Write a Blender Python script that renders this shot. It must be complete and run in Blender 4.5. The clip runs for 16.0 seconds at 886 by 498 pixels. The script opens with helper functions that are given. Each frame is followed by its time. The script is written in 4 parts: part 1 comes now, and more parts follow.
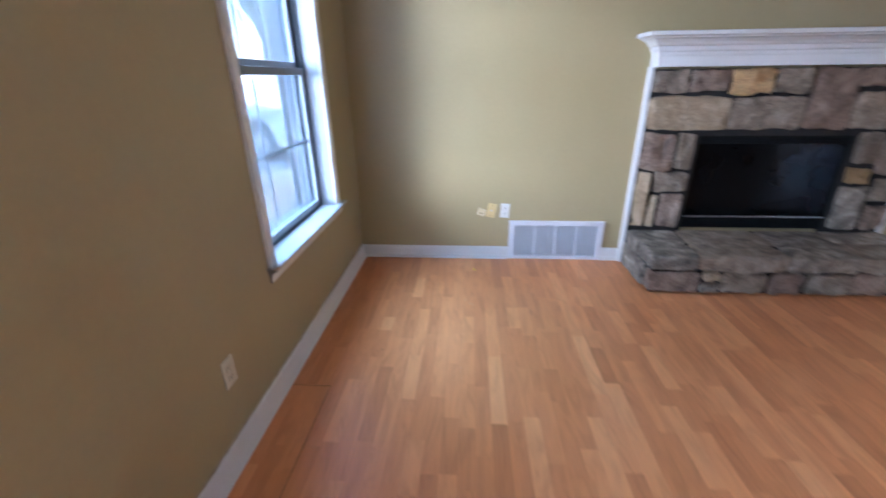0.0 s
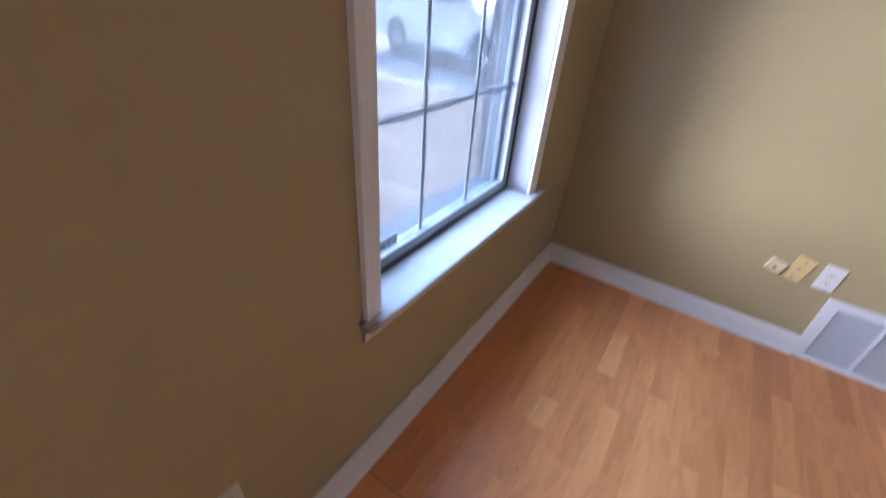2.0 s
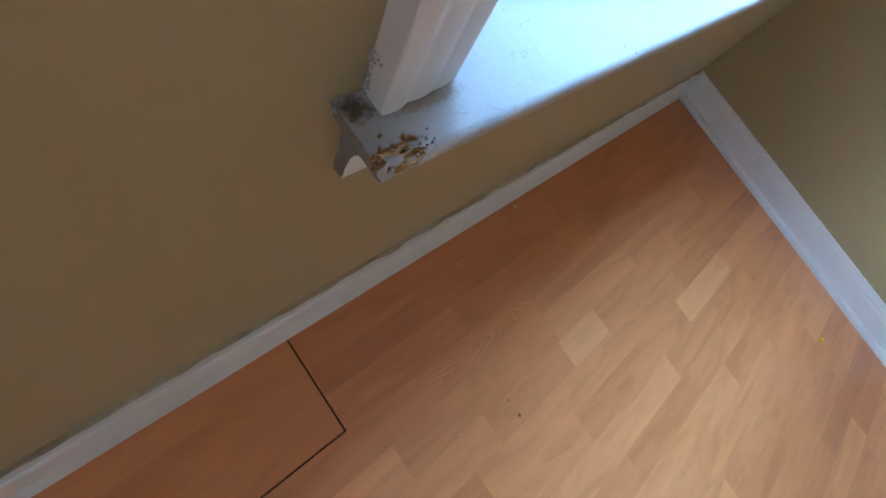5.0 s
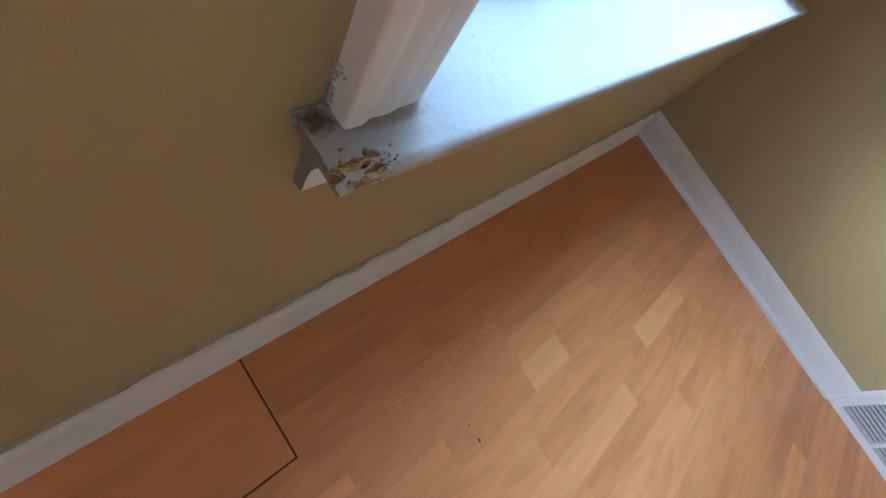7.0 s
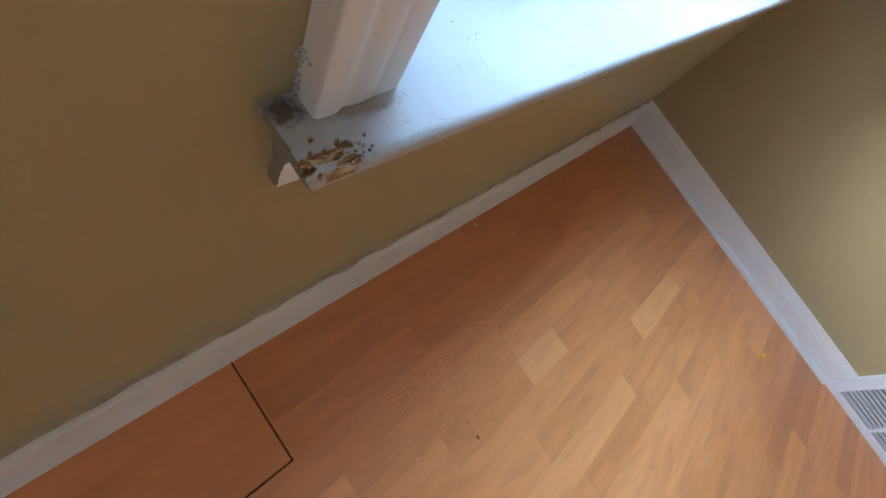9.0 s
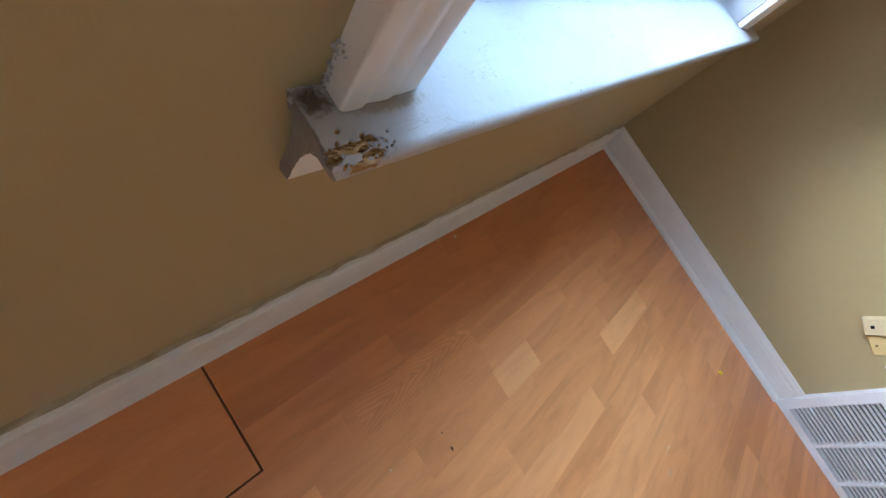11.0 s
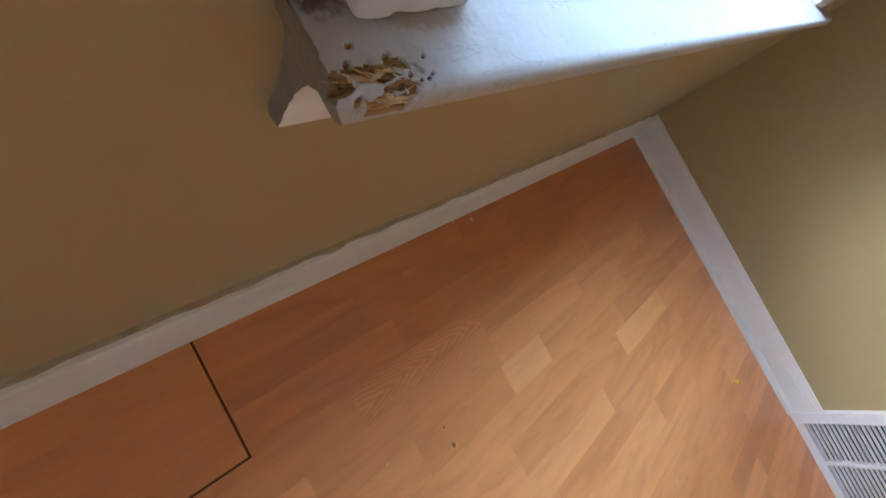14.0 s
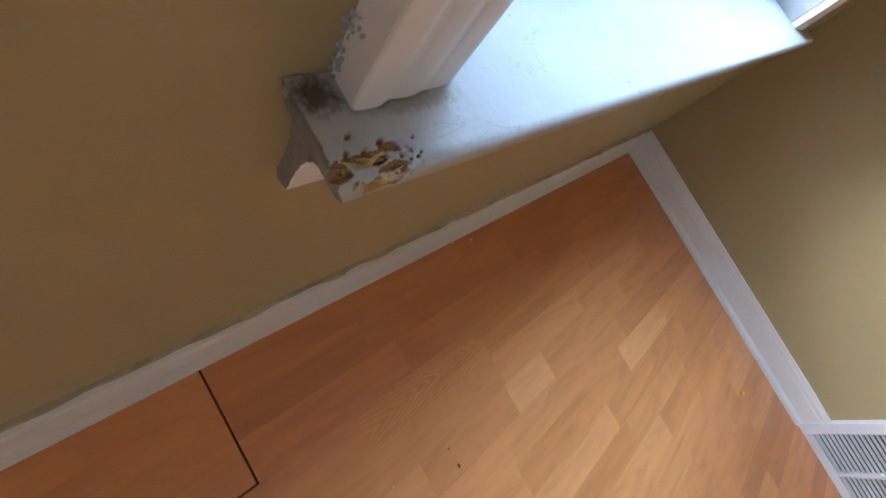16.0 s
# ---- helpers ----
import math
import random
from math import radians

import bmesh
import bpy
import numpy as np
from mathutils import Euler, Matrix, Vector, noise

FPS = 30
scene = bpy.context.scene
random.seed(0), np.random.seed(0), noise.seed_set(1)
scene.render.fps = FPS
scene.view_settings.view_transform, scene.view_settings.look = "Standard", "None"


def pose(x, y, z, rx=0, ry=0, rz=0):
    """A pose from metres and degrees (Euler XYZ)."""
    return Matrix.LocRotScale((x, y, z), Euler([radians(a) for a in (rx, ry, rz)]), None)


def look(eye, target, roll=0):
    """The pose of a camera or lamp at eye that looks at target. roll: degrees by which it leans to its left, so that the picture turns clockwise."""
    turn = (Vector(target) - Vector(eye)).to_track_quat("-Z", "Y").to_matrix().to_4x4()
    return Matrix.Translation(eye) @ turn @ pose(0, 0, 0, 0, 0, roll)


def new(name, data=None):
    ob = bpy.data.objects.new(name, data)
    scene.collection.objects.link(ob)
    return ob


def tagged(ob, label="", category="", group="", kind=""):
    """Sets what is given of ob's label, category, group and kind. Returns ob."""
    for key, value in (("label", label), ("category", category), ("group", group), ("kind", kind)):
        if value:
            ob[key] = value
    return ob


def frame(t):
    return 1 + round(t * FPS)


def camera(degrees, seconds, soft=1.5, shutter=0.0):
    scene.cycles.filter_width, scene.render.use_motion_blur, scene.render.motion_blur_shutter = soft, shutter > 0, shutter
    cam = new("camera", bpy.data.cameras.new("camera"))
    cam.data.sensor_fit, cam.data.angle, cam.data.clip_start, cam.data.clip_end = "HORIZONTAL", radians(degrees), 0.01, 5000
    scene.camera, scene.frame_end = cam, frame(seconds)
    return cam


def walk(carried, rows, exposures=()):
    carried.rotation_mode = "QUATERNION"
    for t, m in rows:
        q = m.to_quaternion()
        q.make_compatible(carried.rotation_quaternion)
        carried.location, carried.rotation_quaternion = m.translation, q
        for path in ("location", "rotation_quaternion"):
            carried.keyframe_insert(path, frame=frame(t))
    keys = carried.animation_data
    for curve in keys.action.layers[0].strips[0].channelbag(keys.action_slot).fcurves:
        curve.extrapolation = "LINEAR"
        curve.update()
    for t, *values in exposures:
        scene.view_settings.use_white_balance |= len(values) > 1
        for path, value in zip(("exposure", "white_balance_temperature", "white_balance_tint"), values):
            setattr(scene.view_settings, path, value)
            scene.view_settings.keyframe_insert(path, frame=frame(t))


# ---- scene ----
cam = camera(95.2, 16.0, shutter=0.5)
PATH = [
    (0, (0.889, -3.057, 1.372), (0.761, -1.221, 0.588), -0.7),
    (0.3, (0.832, -2.904, 1.367), (0.509, -1.074, 0.629), -0.2),
    (0.5, (0.834, -2.8, 1.396), (0.444, -0.971, 0.689), 0.3),
    (1, (0.737, -2.526, 1.4), (0.265, -0.706, 0.719), 1.1),
    (1.5, (0.717, -2.271, 1.39), (-0.181, -0.57, 0.84), 3.2),
    (2, (0.553, -2.034, 1.309), (-0.334, -0.617, 0.212), 4.7),
    (2.5, (0.396, -1.855, 1.164), (-0.23, -0.754, -0.384), 10.9),
    (3, (0.27, -1.707, 1.014), (-0.281, -0.894, -0.728), 18.5),
    (5.5, (0.12, -1.623, 0.772), (0.033, -0.611, -0.951), 51.9),
    (6, (0.126, -1.628, 0.772), (0.043, -0.572, -0.925), 52.7),
    (6.5, (0.134, -1.623, 0.772), (0.027, -0.501, -0.88), 52.7),
    (7, (0.124, -1.619, 0.774), (-0.029, -0.481, -0.863), 50.9),
    (7.5, (0.128, -1.62, 0.768), (-0.001, -0.468, -0.862), 52.1),
    (8, (0.135, -1.613, 0.771), (0.017, -0.458, -0.857), 51.6),
    (8.5, (0.133, -1.608, 0.773), (0.0, -0.461, -0.86), 50.7),
    (9, (0.129, -1.608, 0.769), (-0.004, -0.467, -0.868), 50.2),
    (11.5, (0.122, -1.634, 0.753), (0.026, -0.343, -0.772), 54.7),
    (12, (0.117, -1.625, 0.743), (0.052, -0.35, -0.797), 55.8),
    (12.5, (0.122, -1.614, 0.737), (0.069, -0.349, -0.812), 57.0),
    (13, (0.115, -1.597, 0.732), (0.057, -0.363, -0.841), 57.3),
    (13.5, (0.115, -1.596, 0.715), (0.059, -0.387, -0.877), 58.8),
    (14, (0.112, -1.599, 0.703), (0.061, -0.389, -0.889), 59.8),
    (14.5, (0.101, -1.602, 0.705), (0.04, -0.387, -0.882), 59.3),
    (15, (0.099, -1.604, 0.709), (0.021, -0.384, -0.874), 58.3),
    (15.5, (0.102, -1.603, 0.71), (0.006, -0.38, -0.87), 57.2),
    (16, (0.101, -1.601, 0.725), (-0.017, -0.375, -0.851), 55.9),
]
EXPOSURES = [(0, 6.25, 5000, 13), (1.0, 6.15, 4900, 19), (1.6, 5.95, 4900, 19), (2.2, 5.92, 5800, 23), (2.6, 5.95, 5800, 23), (3.0, 6.02, 5000, 13), (5.5, 6.2, 5100, 6), (7.0, 6.2, 5500, 8), (12.0, 6.2, 5900, 12), (14.0, 6.2, 6200, 15), (16, 6.2, 6000, 13)]
walk(cam, [(t, look(eye, target, roll)) for t, eye, target, roll in PATH], EXPOSURES)


# ---- world, sun, sky, exposure ----
world = bpy.data.worlds.new("daylight")
scene.world = world
world.use_nodes = True
wn = world.node_tree
sky = wn.nodes.new("ShaderNodeTexSky")
sky.sky_type = "NISHITA"
sky.sun_disc = False
sky.sun_elevation = radians(52)
sky.sun_rotation = radians(8)
sky.air_density = 1.2
sky.dust_density = 2.0
wn.links.new(sky.outputs[0], wn.nodes["Background"].inputs[0])
wn.nodes["Background"].inputs[1].default_value = 0.075

sun_data = bpy.data.lights.new("sun", "SUN")
sun_data.energy, sun_data.angle, sun_data.color = 0.8, radians(10), (1.0, 0.96, 0.9)
sun_lamp = new("sun", sun_data)
sun_lamp.matrix_world = look((0.8, 6.2, 8.0), (0, 0, 0))


# unseen area lamp standing in for bright open sky high outside the window
high = bpy.data.lights.new("window_sky_lamp", "AREA")
high.shape, high.size, high.size_y = "RECTANGLE", 7.0, 4.6
high.energy, high.color = 30.0, (0.51, 0.76, 1.0)
new("window_sky_lamp", high).matrix_world = look((-3.2, -1.2, 6.2), (0.5, -1.1, 0.3))

# added lamp, unseen to the south-west, which shines in along the wall
side = bpy.data.lights.new("south_west_fill", "AREA")
side.shape, side.size, side.size_y = "RECTANGLE", 6.5, 4.4
side.energy, side.color = 46.0, (0.95, 0.95, 1.0)
new("south_west_fill", side).matrix_world = look((-7.2, -6.2, 2.7), (0.0, -1.0, 1.4))

# fill lamps in assumed openings out of view: the second window and the glazed patio door
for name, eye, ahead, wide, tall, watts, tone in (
        ("unseen_window_fill", (-0.03, -4.02, 1.42), (3.0, -4.02, 1.2), 0.85, 1.6, 0.42, (0.86, 0.94, 1.0)),
        ("unseen_door_fill", (8.31, -6.25, 1.03), (3.0, -1.5, 0.6), 1.25, 1.98, 0.48, (0.90, 0.96, 1.0))):
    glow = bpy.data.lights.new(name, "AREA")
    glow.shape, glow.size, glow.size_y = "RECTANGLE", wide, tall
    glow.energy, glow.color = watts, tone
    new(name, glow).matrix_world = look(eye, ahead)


# ---- materials ----
def mat(name):
    m = bpy.data.materials.new(name)
    m.use_nodes = True
    return m, m.node_tree, m.node_tree.nodes["Principled BSDF"]


def nd(tree, kind, **kw):
    n = tree.nodes.new(kind)
    for k, v in kw.items():
        n.inputs[k].default_value = v
    return n


def coords(tree, scale=(1, 1, 1)):
    tc = tree.nodes.new("ShaderNodeTexCoord")
    mp = tree.nodes.new("ShaderNodeMapping")
    mp.inputs["Scale"].default_value = scale
    tree.links.new(tc.outputs["Object"], mp.inputs["Vector"])
    return mp.outputs["Vector"]


def ramp(tree, fac, stops):
    r = tree.nodes.new("ShaderNodeValToRGB")
    els = r.color_ramp.elements
    els[0].position, els[0].color = stops[0][0], (*stops[0][1], 1)
    els[1].position, els[1].color = stops[-1][0], (*stops[-1][1], 1)
    for p, c in stops[1:-1]:
        e = els.new(p)
        e.color = (*c, 1)
    tree.links.new(fac, r.inputs["Fac"])
    return r.outputs["Color"]


def noise_tex(tree, vec, scale, detail=4.0, rough=0.55, dist=0.0):
    n = nd(tree, "ShaderNodeTexNoise", Scale=scale, Detail=detail, Roughness=rough, Distortion=dist)
    tree.links.new(vec, n.inputs["Vector"])
    return n.outputs["Fac"]


def mixc(tree, fac, a, b, mode="MIX"):
    m = tree.nodes.new("ShaderNodeMix")
    m.data_type, m.blend_type = "RGBA", mode
    for sock, v in ((m.inputs[0], fac), (m.inputs[6], a), (m.inputs[7], b)):
        if isinstance(v, (int, float)):
            sock.default_value = v
        elif isinstance(v, tuple):
            sock.default_value = (*v, 1)
        else:
            tree.links.new(v, sock)
    return m.outputs[2]


def math_node(tree, op, a, b=0.0):
    m = tree.nodes.new("ShaderNodeMath")
    m.operation = op
    for sock, v in ((m.inputs[0], a), (m.inputs[1], b)):
        if isinstance(v, (int, float)):
            sock.default_value = v
        else:
            tree.links.new(v, sock)
    return m.outputs[0]


def bump(tree, bsdf, height, strength, distance):
    b = nd(tree, "ShaderNodeBump", Strength=strength, Distance=distance)
    tree.links.new(height, b.inputs["Height"])
    tree.links.new(b.outputs["Normal"], bsdf.inputs["Normal"])


def two_scale(name, low, high, rough=0.5, s1=1.5, s2=60.0, bump_scale=250.0, bump_dist=0.0006, bump_strength=0.25, metal=0.0, spread=0.06):
    """A surface whose colour drifts at a large scale and grains at a small one."""
    m, t, b = mat(name)
    v = coords(t)
    big = noise_tex(t, v, s1, 3)
    small = noise_tex(t, v, s2, 5)
    c = ramp(t, big, [(0.3, low), (0.7, high)])
    g = ramp(t, small, [(0.3, (1 - spread,) * 3), (0.7, (1.0,) * 3)])
    t.links.new(mixc(t, 1.0, c, g, "MULTIPLY"), b.inputs["Base Color"])
    r = t.nodes.new("ShaderNodeMapRange")
    r.inputs["To Min"].default_value, r.inputs["To Max"].default_value = max(rough - 0.08, 0.02), rough + 0.08
    t.links.new(small, r.inputs["Value"])
    t.links.new(r.outputs[0], b.inputs["Roughness"])
    b.inputs["Metallic"].default_value = metal
    bump(t, b, noise_tex(t, v, bump_scale, 2), bump_strength, bump_dist)
    return m


WALL = two_scale("tan_wall_paint", (0.390, 0.316, 0.158), (0.420, 0.345, 0.179), 0.42, 1.2, 40, 320, 0.0005, 0.3, spread=0.04)
CEIL = two_scale("ceiling_paint", (0.72, 0.71, 0.68), (0.78, 0.77, 0.74), 0.8, 1.0, 50, 90, 0.002, 0.5)
TRIM = two_scale("white_trim_paint", (0.74, 0.735, 0.715), (0.79, 0.785, 0.765), 0.34, 5, 70, 130, 0.0004, 0.15, spread=0.04)
CAULK = two_scale("old_caulk", (0.34, 0.27, 0.17), (0.52, 0.45, 0.32), 0.6, 30, 300, 500, 0.0006, 0.5)
SASH = two_scale("grey_sash_metal", (0.20, 0.225, 0.25), (0.25, 0.275, 0.30), 0.4, 6, 90, 200, 0.0003, 0.2)
SASH_PALE = two_scale("pale_sash_vinyl", (0.27, 0.30, 0.33), (0.32, 0.35, 0.38), 0.4, 6, 90, 200, 0.0003, 0.2)
# grille bars, their colour lightened to carry the glare of the window
MUNTIN = two_scale("glare_lightened_bars", (0.58, 0.61, 0.64), (0.64, 0.67, 0.70), 0.4, 6, 90, 200, 0.0003, 0.2)
# white jamb paint, greyed so that the jambs look less strongly lit
JAMB = two_scale("dimmed_white_jamb_paint", (0.33, 0.355, 0.385), (0.38, 0.405, 0.435), 0.45, 6, 70, 150, 0.0004, 0.2)
TRACK = two_scale("dark_track", (0.012, 0.016, 0.02), (0.03, 0.036, 0.045), 0.5, 20, 120, 200, 0.0004, 0.3)
VENT = two_scale("white_enamel", (0.74, 0.75, 0.77), (0.79, 0.80, 0.82), 0.3, 4, 90, 200, 0.0002, 0.15)
DARK = two_scale("dark_cavity", (0.006, 0.006, 0.006), (0.014, 0.014, 0.014), 0.8, 10, 80)
DUCT_SHADE = two_scale("duct_shade_grey", (0.06, 0.065, 0.07), (0.09, 0.095, 0.10), 0.8, 10, 80)
BLACK = two_scale("black_metal", (0.004, 0.0045, 0.005), (0.008, 0.0085, 0.009), 0.55, 6, 120, 300, 0.0003, 0.3)
ALMOND = two_scale("almond_plastic", (0.62, 0.58, 0.46), (0.66, 0.62, 0.50), 0.3, 20, 150, 400, 0.0001, 0.1)
CREAM = two_scale("yellowed_plastic", (0.66, 0.52, 0.22), (0.71, 0.57, 0.27), 0.3, 20, 150, 400, 0.0001, 0.1)
AGED = two_scale("aged_cream_plastic", (0.66, 0.57, 0.34), (0.71, 0.62, 0.39), 0.3, 20, 150, 400, 0.0001, 0.1)
IVORY = two_scale("white_plastic", (0.74, 0.74, 0.70), (0.78, 0.78, 0.74), 0.28, 20, 150, 400, 0.0001, 0.1)
STEEL = two_scale("steel", (0.55, 0.55, 0.55), (0.62, 0.62, 0.62), 0.3, 30, 200, 300, 0.0002, 0.2, metal=1.0)
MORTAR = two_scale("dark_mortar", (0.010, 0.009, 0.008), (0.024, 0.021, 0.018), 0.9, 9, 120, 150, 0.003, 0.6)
SUBFLOOR = two_scale("underlay", (0.13, 0.05, 0.02), (0.18, 0.075, 0.03), 0.9, 9, 120)


def stone_mat(name, low, mid, high):
    m, t, b = mat(name)
    v = coords(t)
    oi = t.nodes.new("ShaderNodeObjectInfo")
    add = t.nodes.new("ShaderNodeVectorMath")
    add.operation = "ADD"
    sc = t.nodes.new("ShaderNodeVectorMath")
    sc.operation = "SCALE"
    sc.inputs[0].default_value = (13.0, 7.0, 5.0)
    t.links.new(oi.outputs["Random"], sc.inputs["Scale"])
    t.links.new(v, add.inputs[0])
    t.links.new(sc.outputs[0], add.inputs[1])
    vec = add.outputs[0]
    n1 = noise_tex(t, vec, 9, 6, 0.65, 0.6)
    n2 = noise_tex(t, vec, 70, 6, 0.7)
    c = ramp(t, n1, [(0.28, low), (0.5, mid), (0.72, high)])
    g = ramp(t, n2, [(0.25, (0.42, 0.42, 0.43)), (0.70, (1.15, 1.15, 1.15))])
    c2 = mixc(t, 1.0, c, g, "MULTIPLY")
    val = t.nodes.new("ShaderNodeHueSaturation")
    mr = t.nodes.new("ShaderNodeMapRange")
    mr.inputs["To Min"].default_value, mr.inputs["To Max"].default_value = 0.75, 1.2
    t.links.new(oi.outputs["Random"], mr.inputs["Value"])
    t.links.new(mr.outputs[0], val.inputs["Value"])
    t.links.new(c2, val.inputs["Color"])
    t.links.new(val.outputs[0], b.inputs["Base Color"])
    b.inputs["Roughness"].default_value = 0.72
    h = math_node(t, "ADD", n1, math_node(t, "MULTIPLY", n2, 0.4))
    bump(t, b, h, 1.0, 0.035)
    return m


STONE_GREY = stone_mat("grey_brown_stone", (0.14, 0.108, 0.074), (0.36, 0.285, 0.20), (0.62, 0.51, 0.38))
STONE_TAN = stone_mat("tan_stone", (0.40, 0.29, 0.165), (0.58, 0.44, 0.27), (0.68, 0.54, 0.36))
STONE_GOLD = stone_mat("golden_stone", (0.476, 0.294, 0.126), (0.644, 0.420, 0.182), (0.728, 0.532, 0.280))
STONE_PLUM = stone_mat("plum_brown_stone", (0.13, 0.086, 0.062), (0.34, 0.24, 0.17), (0.56, 0.43, 0.32))
STONE_SLATE = stone_mat("grey_flagstone", (0.09, 0.078, 0.062), (0.34, 0.29, 0.22), (0.76, 0.67, 0.53))


def laminate():
    m, t, b = mat("oak_look_laminate")
    at = t.nodes.new("ShaderNodeAttribute")
    at.attribute_name = "tone"
    tone = at.outputs["Fac"]
    tc = t.nodes.new("ShaderNodeTexCoord")
    sc = t.nodes.new("ShaderNodeVectorMath")
    sc.operation = "SCALE"
    sc.inputs[0].default_value = (17.0, 31.0, 3.0)
    t.links.new(tone, sc.inputs["Scale"])
    add = t.nodes.new("ShaderNodeVectorMath")
    add.operation = "ADD"
    t.links.new(tc.outputs["Object"], add.inputs[0])
    t.links.new(sc.outputs[0], add.inputs[1])

    def stretched(s):
        mp = t.nodes.new("ShaderNodeMapping")
        mp.inputs["Scale"].default_value = s
        t.links.new(add.outputs[0], mp.inputs["Vector"])
        return mp.outputs["Vector"]

    fine = noise_tex(t, stretched((110, 4, 1)), 1.0, 5, 0.6, 0.4)
    mid = noise_tex(t, stretched((15, 2.6, 1)), 1.0, 4, 0.55, 1.6)
    # cathedral figure: arches across each block, bent by a slow noise
    uv = t.nodes.new("ShaderNodeUVMap")
    uv.uv_map = "block"
    sep = t.nodes.new("ShaderNodeSeparateXYZ")
    t.links.new(uv.outputs[0], sep.inputs[0])
    across = math_node(t, "ADD", sep.outputs[0], math_node(t, "MULTIPLY", math_node(t, "SUBTRACT", noise_tex(t, stretched((9, 5.0, 1)), 1.0, 3, 0.55), 0.5), 1.5))
    arch = math_node(t, "MULTIPLY", math_node(t, "POWER", math_node(t, "ABSOLUTE", across), 1.35), 0.15)
    along = math_node(t, "ADD", math_node(t, "ADD", sep.outputs[1], arch), math_node(t, "MULTIPLY", mid, 0.09))
    rings = math_node(t, "ADD", math_node(t, "MULTIPLY", math_node(t, "SINE", math_node(t, "MULTIPLY", along, 190.0)), 0.5), 0.5)
    base = ramp(t, tone, [(0.0, (0.55, 0.208, 0.074)), (0.35, (0.69, 0.275, 0.100)), (0.7, (0.80, 0.338, 0.128)), (1.0, (0.88, 0.425, 0.178))])
    g1 = ramp(t, mid, [(0.34, (0.87, 0.84, 0.81)), (0.5, (0.98, 0.975, 0.97)), (0.66, (1.05, 1.05, 1.05))])
    g2 = ramp(t, fine, [(0.35, (0.965, 0.955, 0.945)), (0.62, (1.0, 1.0, 1.0))])
    g3 = ramp(t, rings, [(0.0, (0.76, 0.70, 0.64)), (0.35, (0.90, 0.88, 0.86)), (0.75, (1.03, 1.03, 1.03)), (1.0, (1.30, 1.30, 1.30))])
    c = mixc(t, 1.0, mixc(t, 1.0, base, g1, "MULTIPLY"), g2, "MULTIPLY")
    # only some blocks show the flame figure
    shown = t.nodes.new("ShaderNodeAttribute")
    shown.attribute_name = "figured"
    c = mixc(t, shown.outputs["Fac"], c, mixc(t, 1.0, c, g3, "MULTIPLY"))
    t.links.new(c, b.inputs["Base Color"])
    wear = noise_tex(t, coords(t, (1, 1, 1)), 7.0, 4)
    r = t.nodes.new("ShaderNodeMapRange")
    r.inputs["To Min"].default_value, r.inputs["To Max"].default_value = 0.24, 0.40
    t.links.new(wear, r.inputs["Value"])
    t.links.new(r.outputs[0], b.inputs["Roughness"])
    bump(t, b, fine, 0.12, 0.0004)
    return m


LAMINATE = laminate()


